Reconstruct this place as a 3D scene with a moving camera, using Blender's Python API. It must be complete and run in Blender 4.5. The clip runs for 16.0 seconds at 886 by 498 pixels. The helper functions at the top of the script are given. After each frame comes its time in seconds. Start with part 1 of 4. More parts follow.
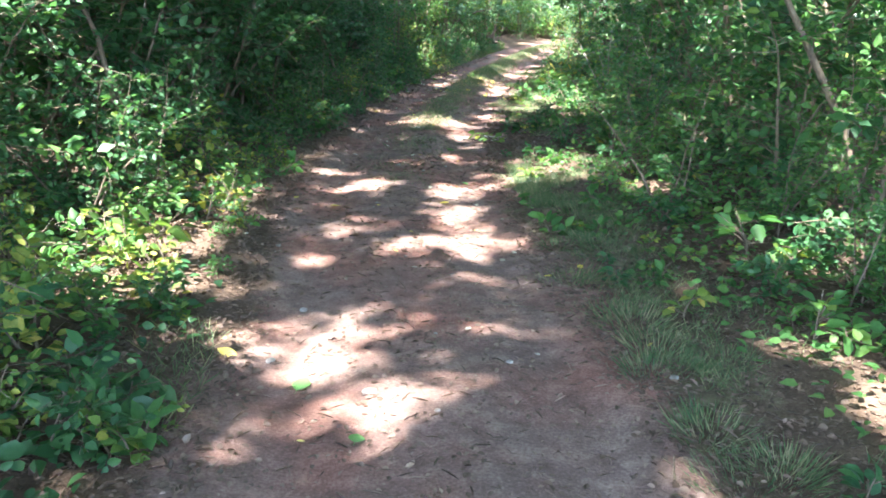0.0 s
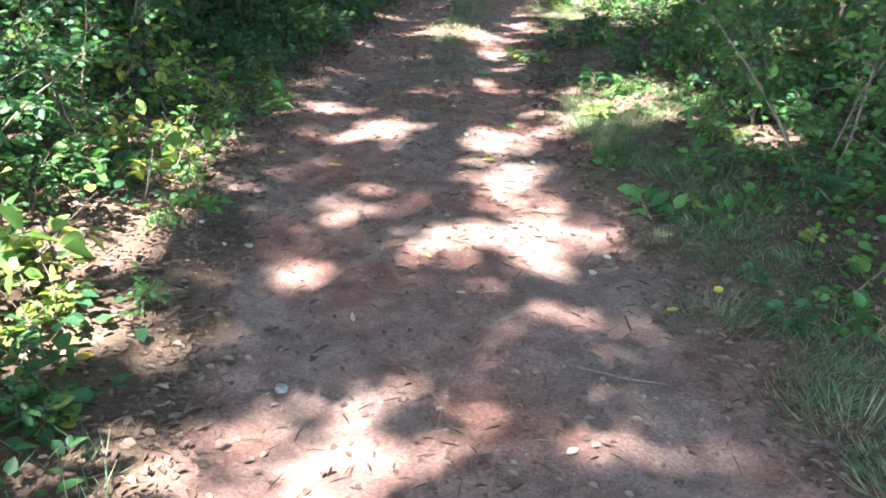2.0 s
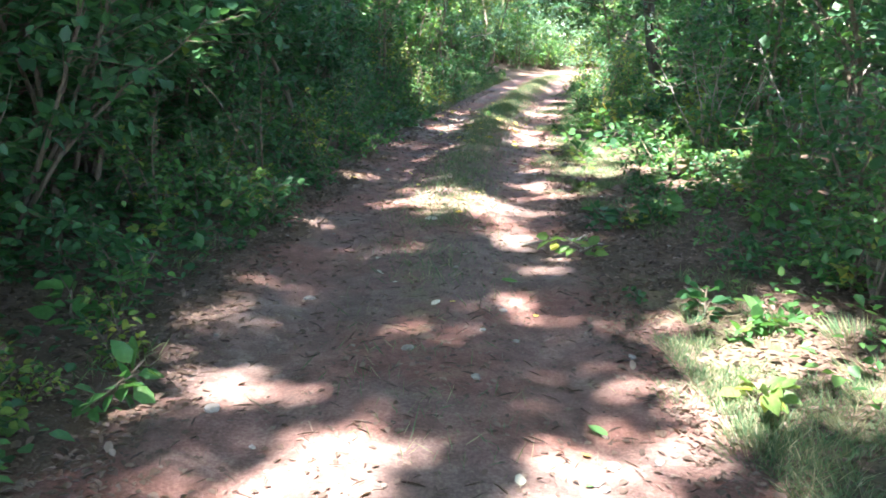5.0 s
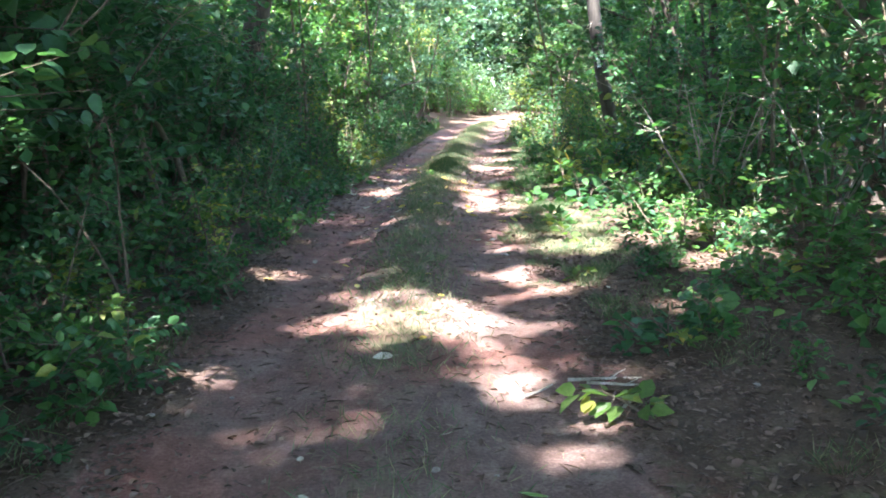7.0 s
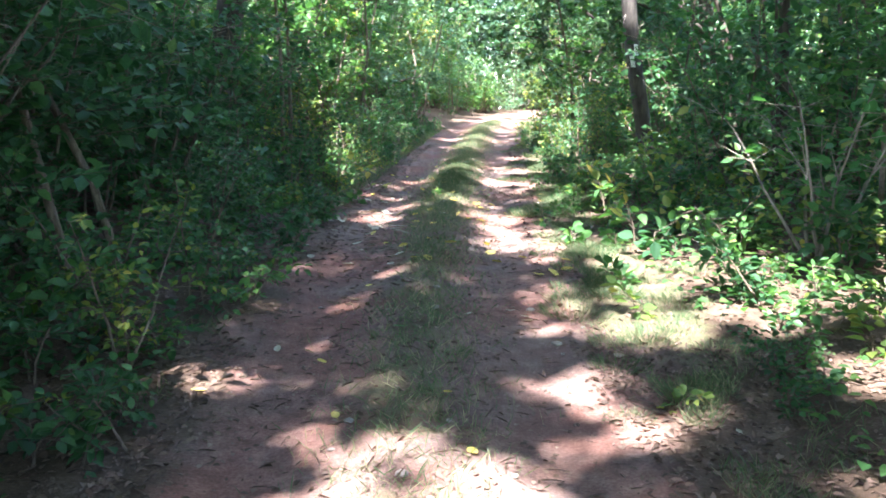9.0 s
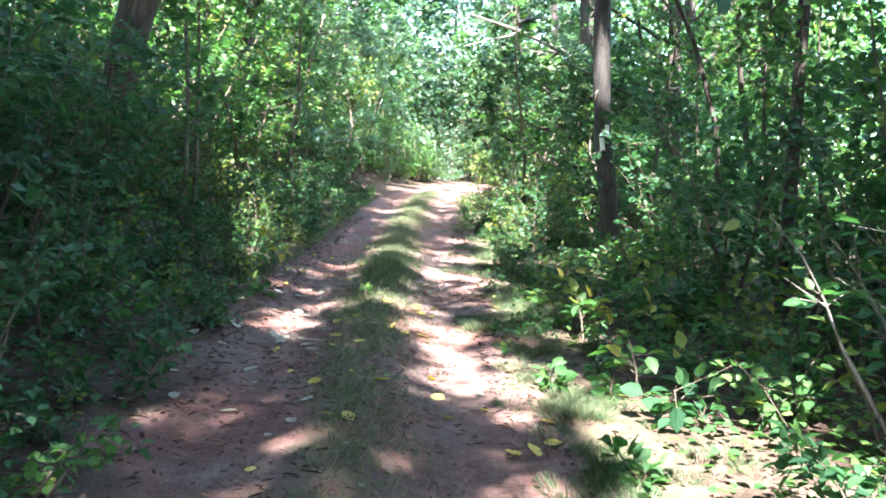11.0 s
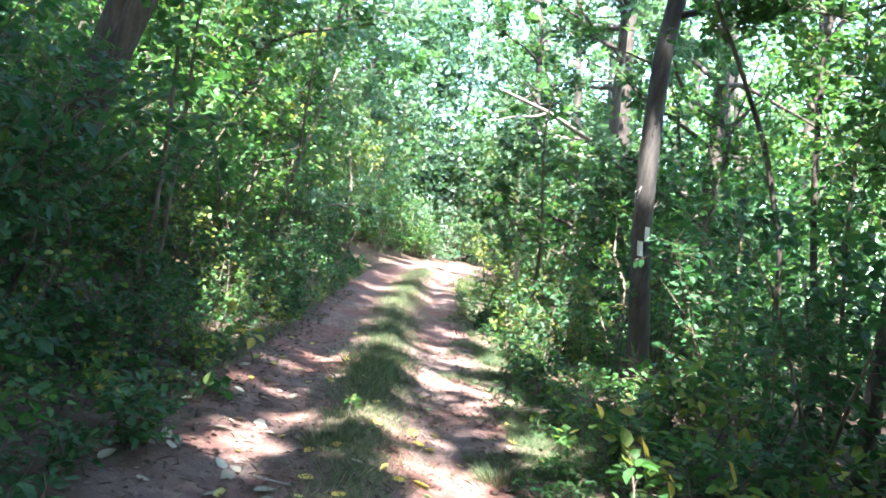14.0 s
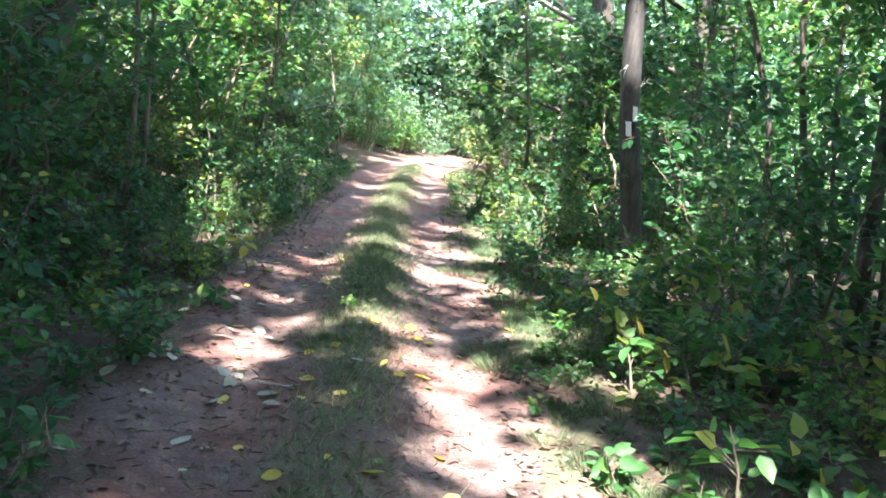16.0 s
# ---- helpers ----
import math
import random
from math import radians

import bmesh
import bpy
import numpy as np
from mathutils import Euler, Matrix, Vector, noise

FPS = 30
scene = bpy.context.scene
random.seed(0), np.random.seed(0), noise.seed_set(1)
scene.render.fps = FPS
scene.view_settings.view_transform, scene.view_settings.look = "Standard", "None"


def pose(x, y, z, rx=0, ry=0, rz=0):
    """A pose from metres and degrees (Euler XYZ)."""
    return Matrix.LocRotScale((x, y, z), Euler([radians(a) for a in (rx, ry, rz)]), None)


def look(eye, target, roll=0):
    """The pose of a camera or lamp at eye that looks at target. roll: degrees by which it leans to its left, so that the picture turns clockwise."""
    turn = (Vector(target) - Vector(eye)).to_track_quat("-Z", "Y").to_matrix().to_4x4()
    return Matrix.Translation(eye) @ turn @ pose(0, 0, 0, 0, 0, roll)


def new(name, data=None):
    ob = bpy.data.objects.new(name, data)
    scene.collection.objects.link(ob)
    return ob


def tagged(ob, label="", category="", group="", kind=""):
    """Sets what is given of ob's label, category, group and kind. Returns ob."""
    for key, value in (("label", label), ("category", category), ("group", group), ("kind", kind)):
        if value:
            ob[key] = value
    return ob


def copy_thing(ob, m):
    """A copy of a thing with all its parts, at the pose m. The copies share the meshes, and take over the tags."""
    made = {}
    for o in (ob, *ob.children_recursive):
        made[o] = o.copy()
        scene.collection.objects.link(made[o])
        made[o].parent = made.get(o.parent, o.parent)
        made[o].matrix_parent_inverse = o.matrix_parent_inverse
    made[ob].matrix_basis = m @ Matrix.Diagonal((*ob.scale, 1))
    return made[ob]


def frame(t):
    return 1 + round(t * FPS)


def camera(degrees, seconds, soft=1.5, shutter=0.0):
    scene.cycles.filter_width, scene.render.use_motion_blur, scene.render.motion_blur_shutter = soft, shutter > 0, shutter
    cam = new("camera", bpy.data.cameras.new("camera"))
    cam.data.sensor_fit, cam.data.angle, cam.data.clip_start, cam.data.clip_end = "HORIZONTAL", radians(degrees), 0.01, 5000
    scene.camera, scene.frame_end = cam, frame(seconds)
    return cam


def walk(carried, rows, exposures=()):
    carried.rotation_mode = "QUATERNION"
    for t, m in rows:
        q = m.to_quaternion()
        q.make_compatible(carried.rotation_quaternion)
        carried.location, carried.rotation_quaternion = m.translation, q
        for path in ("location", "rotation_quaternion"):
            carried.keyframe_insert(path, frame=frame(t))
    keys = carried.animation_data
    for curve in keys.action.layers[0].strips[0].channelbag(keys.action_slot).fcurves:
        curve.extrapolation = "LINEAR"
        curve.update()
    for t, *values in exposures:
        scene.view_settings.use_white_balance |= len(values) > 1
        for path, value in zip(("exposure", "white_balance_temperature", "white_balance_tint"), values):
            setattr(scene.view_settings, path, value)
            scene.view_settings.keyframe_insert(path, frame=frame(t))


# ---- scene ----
cam = camera(55.0, 16.0, soft=1.8)

PATH = [
    (0, (1.001, -1.292, 1.699), (0.755, 0.613, 1.144), 2.0),
    (0.5, (0.846, -0.768, 1.619), (0.623, 1.096, 0.929), 5.0),
    (1, (0.732, -0.27, 1.58), (0.553, 1.592, 0.873), 4.4),
    (1.5, (0.62, 0.261, 1.566), (0.427, 2.107, 0.823), 6.1),
    (2, (0.466, 0.807, 1.555), (0.228, 2.637, 0.783), 2.4),
    (2.5, (0.343, 1.344, 1.542), (0.1, 3.182, 0.79), 3.8),
    (3, (0.156, 1.818, 1.496), (-0.182, 3.647, 0.759), 3.4),
    (3.5, (0.12, 2.348, 1.455), (-0.182, 4.184, 0.721), 2.2),
    (4, (0.023, 2.917, 1.437), (-0.194, 4.794, 0.781), 3.8),
    (4.5, (-0.137, 3.423, 1.406), (-0.307, 5.348, 0.893), 2.6),
    (4.7, (-0.147, 3.693, 1.381), (-0.353, 5.622, 0.893), 2.2),
    (6.8, (-0.467, 5.984, 1.326), (-0.488, 7.928, 0.856), 1.4),
    (7, (-0.486, 6.237, 1.337), (-0.542, 8.201, 0.964), -0.7),
    (7.5, (-0.551, 6.789, 1.324), (-0.604, 8.763, 1.008), 2.3),
    (8, (-0.626, 7.369, 1.335), (-0.633, 9.338, 0.984), 3.7),
    (8.5, (-0.613, 7.907, 1.367), (-0.668, 9.862, 0.947), 2.2),
    (9, (-0.712, 8.462, 1.428), (-0.753, 10.423, 1.039), 0.7),
    (9.5, (-0.745, 9.023, 1.452), (-0.732, 10.987, 1.074), 2.1),
    (10, (-0.821, 9.509, 1.41), (-0.764, 11.48, 1.076), 2.7),
    (10.2, (-0.823, 9.75, 1.463), (-0.759, 11.726, 1.159), 3.4),
    (12.3, (-0.843, 11.79, 1.488), (-0.668, 13.777, 1.345), 6.9),
    (12.5, (-0.917, 11.971, 1.493), (-0.761, 13.962, 1.378), 6.2),
    (13, (-0.979, 12.199, 1.511), (-0.81, 14.192, 1.486), 7.4),
    (13.5, (-1.031, 12.278, 1.5), (-0.879, 14.272, 1.528), 13.1),
    (14, (-1.02, 12.29, 1.518), (-0.883, 14.285, 1.463), 12.5),
    (14.5, (-0.985, 12.283, 1.527), (-0.819, 14.272, 1.396), 12.1),
    (15, (-0.957, 12.275, 1.538), (-0.762, 14.255, 1.335), 11.2),
    (15.5, (-0.939, 12.274, 1.538), (-0.748, 14.246, 1.266), 9.6),
    (16, (-0.978, 12.327, 1.524), (-0.784, 14.296, 1.229), 8.6),
]
walk(cam, [(t, look(eye, target, roll)) for t, eye, target, roll in PATH], [(0.0, 4.22, 6100, 8), (1.0, 4.18, 6100, 12), (4.7, 4.25, 6050, 11), (6.8, 4.12, 5900, 13), (10.2, 4.08, 5900, 14), (12.3, 4.0, 5900, 11), (16.0, 3.98, 5950, 11)])

# ---- daylight ----
TO_SUN = Vector((-0.18, -0.42, 0.86)).normalized()
sun = new("sun", bpy.data.lights.new("sun", "SUN"))
sun.data.energy, sun.data.angle, sun.data.color = 3.6, radians(0.8), (1.0, 0.95, 0.87)
sun.matrix_world = look(TO_SUN * 60, (0, 0, 0))
world = bpy.data.worlds.new("sky")
scene.world = world
world.use_nodes = True
sky = world.node_tree.nodes.new("ShaderNodeTexSky")
sky.sky_type, sky.sun_disc = "NISHITA", False
sky.sun_elevation = math.asin(TO_SUN.z)
sky.sun_rotation = math.atan2(TO_SUN.x, TO_SUN.y)
back = world.node_tree.nodes["Background"]
back.inputs["Strength"].default_value = 0.15
world.node_tree.links.new(sky.outputs["Color"], back.inputs["Color"])

rng = np.random.default_rng(7)


# ---- materials ----
def node_mat(name):
    m = bpy.data.materials.new(name)
    m.use_nodes = True
    nt = m.node_tree
    nt.nodes.clear()
    return m, nt, nt.nodes.new, nt.links.new


def ramp_node(nt, stops):
    r = nt.nodes.new("ShaderNodeValToRGB")
    els = r.color_ramp.elements
    while len(els) < len(stops):
        els.new(0.5)
    for e, (p, c) in zip(els, stops):
        e.position, e.color = p, (*c, 1)
    return r


def leaf_mat(name, stops, translucent=0.45, rough=0.5, single=False):
    """Leaves: a colour for each blade, light shining through, a little gloss."""
    m, nt, add, link = node_mat(name)
    geo, info, out = add("ShaderNodeNewGeometry"), add("ShaderNodeObjectInfo"), add("ShaderNodeOutputMaterial")
    mixv = add("ShaderNodeMath"); mixv.operation = "MULTIPLY_ADD"
    mixv.inputs[1].default_value = 0.1 if single else 0.8
    sc = add("ShaderNodeMath"); sc.operation = "MULTIPLY"; sc.inputs[1].default_value = 0.9 if single else 0.2
    link(info.outputs["Random"], sc.inputs[0])
    link(geo.outputs["Random Per Island"], mixv.inputs[0])
    link(sc.outputs[0], mixv.inputs[2])
    r = ramp_node(nt, stops)
    link(mixv.outputs[0], r.inputs["Fac"])
    noi = add("ShaderNodeTexNoise"); noi.inputs["Scale"].default_value = 60
    tc = add("ShaderNodeTexCoord")
    link(tc.outputs["Object"], noi.inputs["Vector"])
    hsv = add("ShaderNodeHueSaturation")
    mr = add("ShaderNodeMapRange"); mr.inputs["To Min"].default_value, mr.inputs["To Max"].default_value = 0.65, 1.35
    link(noi.outputs["Fac"], mr.inputs["Value"])
    link(mr.outputs[0], hsv.inputs["Value"])
    link(r.outputs["Color"], hsv.inputs["Color"])
    pb = add("ShaderNodeBsdfPrincipled")
    pb.inputs["Roughness"].default_value = rough
    pb.inputs["Specular IOR Level"].default_value = 0.35
    link(hsv.outputs["Color"], pb.inputs["Base Color"])
    tr = add("ShaderNodeBsdfTranslucent")
    warm = add("ShaderNodeMix"); warm.data_type = "RGBA"; warm.blend_type = "MULTIPLY"
    warm.inputs["Factor"].default_value = 1
    warm.inputs["B"].default_value = (1.5, 1.6, 0.9, 1)
    link(hsv.outputs["Color"], warm.inputs["A"])
    link(warm.outputs["Result"], tr.inputs["Color"])
    mx = add("ShaderNodeMixShader"); mx.inputs["Fac"].default_value = translucent
    link(pb.outputs[0], mx.inputs[1]); link(tr.outputs[0], mx.inputs[2])
    link(mx.outputs[0], out.inputs["Surface"])
    return m


def bark_mat(name, dark, light, scale=18.0):
    m, nt, add, link = node_mat(name)
    out, pb, tc, mp = add("ShaderNodeOutputMaterial"), add("ShaderNodeBsdfPrincipled"), add("ShaderNodeTexCoord"), add("ShaderNodeMapping")
    mp.inputs["Scale"].default_value = (1, 1, 0.22)
    n1 = add("ShaderNodeTexNoise"); n1.inputs["Scale"].default_value = scale; n1.inputs["Detail"].default_value = 8; n1.inputs["Roughness"].default_value = 0.7
    n2 = add("ShaderNodeTexNoise"); n2.inputs["Scale"].default_value = 2.2; n2.inputs["Detail"].default_value = 3
    link(tc.outputs["Object"], mp.inputs["Vector"])
    link(mp.outputs[0], n1.inputs["Vector"]); link(tc.outputs["Object"], n2.inputs["Vector"])
    av = add("ShaderNodeMath"); av.operation = "MULTIPLY_ADD"; av.inputs[1].default_value = 0.65
    ad = add("ShaderNodeMath"); ad.operation = "MULTIPLY"; ad.inputs[1].default_value = 0.35
    link(n2.outputs["Fac"], ad.inputs[0]); link(n1.outputs["Fac"], av.inputs[0]); link(ad.outputs[0], av.inputs[2])
    r = ramp_node(nt, [(0.36, dark), (0.62, light)])
    link(av.outputs[0], r.inputs["Fac"]); link(r.outputs["Color"], pb.inputs["Base Color"])
    pb.inputs["Roughness"].default_value = 0.9
    bp = add("ShaderNodeBump"); bp.inputs["Strength"].default_value = 0.7; bp.inputs["Distance"].default_value = 0.02
    link(n1.outputs["Fac"], bp.inputs["Height"]); link(bp.outputs[0], pb.inputs["Normal"])
    link(pb.outputs[0], out.inputs["Surface"])
    return m


def ground_mat():
    """Trodden reddish dirt in the ruts, thin turf on the hump, brown litter beside."""
    m, nt, add, link = node_mat("forest_floor")
    out, pb, tc = add("ShaderNodeOutputMaterial"), add("ShaderNodeBsdfPrincipled"), add("ShaderNodeTexCoord")
    def noise_at(scale, detail=6, rough=0.6):
        n = add("ShaderNodeTexNoise")
        n.inputs["Scale"].default_value, n.inputs["Detail"].default_value, n.inputs["Roughness"].default_value = scale, detail, rough
        link(tc.outputs["Object"], n.inputs["Vector"])
        return n
    big, mid, fine = noise_at(0.9, 4), noise_at(7, 6, 0.65), noise_at(70, 5, 0.7)
    dirt = ramp_node(nt, [(0.32, (0.066, 0.044, 0.038)), (0.50, (0.160, 0.105, 0.090)), (0.70, (0.32, 0.24, 0.205))])
    litter = ramp_node(nt, [(0.3, (0.035, 0.024, 0.017)), (0.5, (0.085, 0.056, 0.040)), (0.72, (0.19, 0.14, 0.105))])
    turf = ramp_node(nt, [(0.3, (0.045, 0.045, 0.022)), (0.55, (0.12, 0.105, 0.060)), (0.75, (0.25, 0.21, 0.14))])
    s1 = add("ShaderNodeMath"); s1.operation = "MULTIPLY_ADD"; s1.inputs[1].default_value = 0.5
    h1 = add("ShaderNodeMath"); h1.operation = "MULTIPLY"; h1.inputs[1].default_value = 0.5
    link(mid.outputs["Fac"], h1.inputs[0]); link(fine.outputs["Fac"], s1.inputs[0]); link(h1.outputs[0], s1.inputs[2])
    for r in (dirt, litter, turf):
        link(s1.outputs[0], r.inputs["Fac"])
    red = add("ShaderNodeMix"); red.data_type = "RGBA"; red.blend_type = "MULTIPLY"
    red.inputs["B"].default_value = (1.12, 0.84, 0.78, 1)
    mr = add("ShaderNodeMapRange"); mr.inputs["From Min"].default_value, mr.inputs["From Max"].default_value = 0.42, 0.6
    link(big.outputs["Fac"], mr.inputs["Value"]); link(mr.outputs[0], red.inputs["Factor"]); link(dirt.outputs["Color"], red.inputs["A"])
    last = red.outputs["Result"]
    for attr, colour in (("litter", litter), ("turf", turf)):
        at = add("ShaderNodeAttribute"); at.attribute_name = attr
        edge = add("ShaderNodeMath"); edge.operation = "ADD"
        sub = add("ShaderNodeMath"); sub.operation = "MULTIPLY_ADD"; sub.inputs[1].default_value, sub.inputs[2].default_value = 1.6, -0.8
        link(mid.outputs["Fac"], sub.inputs[0]); link(at.outputs["Fac"], edge.inputs[0]); link(sub.outputs[0], edge.inputs[1])
        cl = add("ShaderNodeMapRange"); cl.inputs["From Min"].default_value, cl.inputs["From Max"].default_value = 0.3, 0.7
        link(edge.outputs[0], cl.inputs["Value"])
        mx = add("ShaderNodeMix"); mx.data_type = "RGBA"
        link(cl.outputs[0], mx.inputs["Factor"]); link(last, mx.inputs["A"]); link(colour.outputs["Color"], mx.inputs["B"])
        last = mx.outputs["Result"]
    link(last, pb.inputs["Base Color"])
    pb.inputs["Roughness"].default_value = 0.95
    pb.inputs["Specular IOR Level"].default_value = 0.2
    bp = add("ShaderNodeBump"); bp.inputs["Strength"].default_value = 0.8; bp.inputs["Distance"].default_value = 0.02
    link(s1.outputs[0], bp.inputs["Height"]); link(bp.outputs[0], pb.inputs["Normal"])
    link(pb.outputs[0], out.inputs["Surface"])
    return m


def plain_mat(name, stops, rough=0.85, scale=30.0):
    m, nt, add, link = node_mat(name)
    out, pb, tc, n, info = add("ShaderNodeOutputMaterial"), add("ShaderNodeBsdfPrincipled"), add("ShaderNodeTexCoord"), add("ShaderNodeTexNoise"), add("ShaderNodeObjectInfo")
    n.inputs["Scale"].default_value, n.inputs["Detail"].default_value = scale, 6
    link(tc.outputs["Object"], n.inputs["Vector"])
    r = ramp_node(nt, stops); link(n.outputs["Fac"], r.inputs["Fac"])
    hsv = add("ShaderNodeHueSaturation")
    mr = add("ShaderNodeMapRange"); mr.inputs["To Min"].default_value, mr.inputs["To Max"].default_value = 0.8, 1.2
    link(info.outputs["Random"], mr.inputs["Value"]); link(mr.outputs[0], hsv.inputs["Value"])
    link(r.outputs["Color"], hsv.inputs["Color"]); link(hsv.outputs["Color"], pb.inputs["Base Color"])
    pb.inputs["Roughness"].default_value = rough
    link(pb.outputs[0], out.inputs["Surface"])
    return m


# DEEP also paints the shade of the left thicket as darker leaves
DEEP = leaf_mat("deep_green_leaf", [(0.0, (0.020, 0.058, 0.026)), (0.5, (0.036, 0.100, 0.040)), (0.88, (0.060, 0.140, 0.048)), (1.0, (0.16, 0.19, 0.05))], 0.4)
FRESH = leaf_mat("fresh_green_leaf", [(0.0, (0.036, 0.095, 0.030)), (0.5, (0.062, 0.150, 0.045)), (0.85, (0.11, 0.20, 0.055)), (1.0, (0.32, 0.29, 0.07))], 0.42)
YELLOWING = leaf_mat("yellowing_leaf", [(0.0, (0.06, 0.12, 0.03)), (0.45, (0.12, 0.19, 0.045)), (0.8, (0.27, 0.27, 0.06)), (1.0, (0.46, 0.33, 0.09))], 0.42)
CANOPY = leaf_mat("canopy_leaf", [(0.0, (0.028, 0.072, 0.030)), (0.6, (0.055, 0.125, 0.050)), (1.0, (0.12, 0.18, 0.07))], 0.25)
# leaves of the distance: sunlight and haze are put into a paler green
HAZY = leaf_mat("hazy_sunlit_leaf", [(0.0, (0.06, 0.12, 0.075)), (0.6, (0.11, 0.19, 0.12)), (1.0, (0.21, 0.27, 0.16))], 0.42, 0.35)
GRASS = leaf_mat("grass_blade", [(0.0, (0.036, 0.080, 0.038)), (0.5, (0.072, 0.125, 0.055)), (0.8, (0.16, 0.175, 0.09)), (1.0, (0.32, 0.28, 0.18))], 0.3, 0.6)
STRAW = leaf_mat("dry_grass_blade", [(0.0, (0.12, 0.11, 0.06)), (0.6, (0.22, 0.19, 0.11)), (1.0, (0.34, 0.29, 0.19))], 0.2, 0.7)
BROWN = leaf_mat("dead_brown_leaf", [(0.0, (0.05, 0.033, 0.025)), (0.45, (0.105, 0.068, 0.051)), (0.8, (0.18, 0.122, 0.096)), (1.0, (0.27, 0.20, 0.16))], 0.1, 0.75)
FALL_YELLOW = leaf_mat("fallen_yellow_leaf", [(0.0, (0.40, 0.30, 0.05)), (0.5, (0.55, 0.42, 0.09)), (1.0, (0.62, 0.52, 0.18))], 0.2, 0.6, single=True)
FALL_PALE = leaf_mat("fallen_pale_leaf", [(0.0, (0.26, 0.22, 0.17)), (0.5, (0.38, 0.34, 0.27)), (1.0, (0.50, 0.46, 0.38))], 0.1, 0.6, single=True)
FALL_GREEN = leaf_mat("fallen_green_leaf", [(0.0, (0.08, 0.20, 0.06)), (1.0, (0.18, 0.32, 0.10))], 0.2, 0.5, single=True)
FRESH_ONE = leaf_mat("fresh_single_leaf", [(0.0, (0.036, 0.100, 0.030)), (0.5, (0.066, 0.160, 0.045)), (0.85, (0.11, 0.21, 0.055)), (1.0, (0.30, 0.28, 0.07))], 0.42, single=True)
YELLOW_ONE = leaf_mat("yellowing_single_leaf", [(0.0, (0.06, 0.13, 0.03)), (0.4, (0.12, 0.19, 0.045)), (0.75, (0.30, 0.28, 0.06)), (1.0, (0.46, 0.33, 0.09))], 0.42, single=True)
OPEN_LEAF = leaf_mat("bright_open_leaf", [(0.0, (0.035, 0.11, 0.038)), (0.8, (0.06, 0.16, 0.05)), (1.0, (0.20, 0.20, 0.06))], 0.4, single=True)
DEEP_ONE = leaf_mat("deep_single_leaf", [(0.0, (0.020, 0.060, 0.028)), (0.6, (0.038, 0.105, 0.042)), (1.0, (0.065, 0.145, 0.05))], 0.4, single=True)
BARK = bark_mat("dark_furrowed_bark", (0.020, 0.015, 0.012), (0.13, 0.10, 0.08))
BARK_PALE = bark_mat("grey_bark", (0.09, 0.075, 0.06), (0.36, 0.31, 0.26), 26)
BARK_GREY = bark_mat("grey_brown_bark", (0.008, 0.0065, 0.006), (0.085, 0.072, 0.062), 14)
STEM = bark_mat("shrub_stem_bark", (0.05, 0.035, 0.025), (0.22, 0.17, 0.12), 40)
DEAD = bark_mat("bleached_dead_wood", (0.22, 0.19, 0.16), (0.55, 0.50, 0.43), 30)
STONE = plain_mat("pale_stone", [(0.3, (0.16, 0.135, 0.12)), (0.7, (0.32, 0.28, 0.25))])
PAINT = plain_mat("weathered_white_paint", [(0.35, (0.55, 0.55, 0.53)), (0.6, (0.8, 0.8, 0.78))], 0.7, 60)
SOIL = ground_mat()


# ---- the lie of the land ----
def smooth(v, a, b):
    u = np.clip((v - a) / (b - a), 0, 1)
    return u * u * (3 - 2 * u)


LATTICE = rng.random((256, 256))


def bumps(x, y, size):
    """Smooth value noise between 0 and 1, with features of that size in metres."""
    u, v = np.asarray(x, float) / size + 97.3, np.asarray(y, float) / size + 41.7
    i, j = np.floor(u).astype(int), np.floor(v).astype(int)
    f, g = u - i, v - j
    f, g = f * f * (3 - 2 * f), g * g * (3 - 2 * g)
    at = lambda a, b: LATTICE[a % 256, b % 256]
    return (at(i, j) * (1 - f) + at(i + 1, j) * f) * (1 - g) + (at(i, j + 1) * (1 - f) + at(i + 1, j + 1) * f) * g


def center(y):
    """Where the middle of the track runs."""
    return np.interp(y, [-6, 0, 2, 4, 6, 8, 10, 13, 16, 20, 25, 33, 40, 46, 60], [1.8, 1.0, 0.6, 0.08, -0.35, -0.68, -0.85, -0.95, -0.97, -0.87, -0.65, -0.2, 0.6, 2.2, 9.0])


def height(x, y):
    s = x - center(y)
    a = np.abs(s)
    hump = 0.075 * np.exp(-(s / 0.27) ** 2) * smooth(y, 8, 15)
    tuft = 0.05 * np.exp(-((s - 0.1) / 0.3) ** 2 - ((y - 20.2) / 1.1) ** 2)
    ruts = -0.04 * np.exp(-((a - 0.62) / 0.22) ** 2)
    verge = 0.10 * smooth(a, 1.1, 2.4) + 0.35 * smooth(-s, 1.6, 5.0) * smooth(y, 10, 16)
    rough = 0.05 * (bumps(x, y, 1.3) - 0.5) + 0.022 * (bumps(x, y, 0.33) - 0.5) + 0.4 * (bumps(x, y, 19) - 0.5) * smooth(a, 4, 14)
    return hump + tuft + ruts + verge + rough


def spread(a, b, step, reach, growth=1.16):
    fine = list(np.arange(a, b + step / 2, step))
    lo, hi, d = [], [], step
    while d < reach:
        d *= growth
        lo.append((lo[-1] if lo else a) - d)
        hi.append((hi[-1] if hi else b) + d)
    return np.array(lo[::-1] + fine + hi)


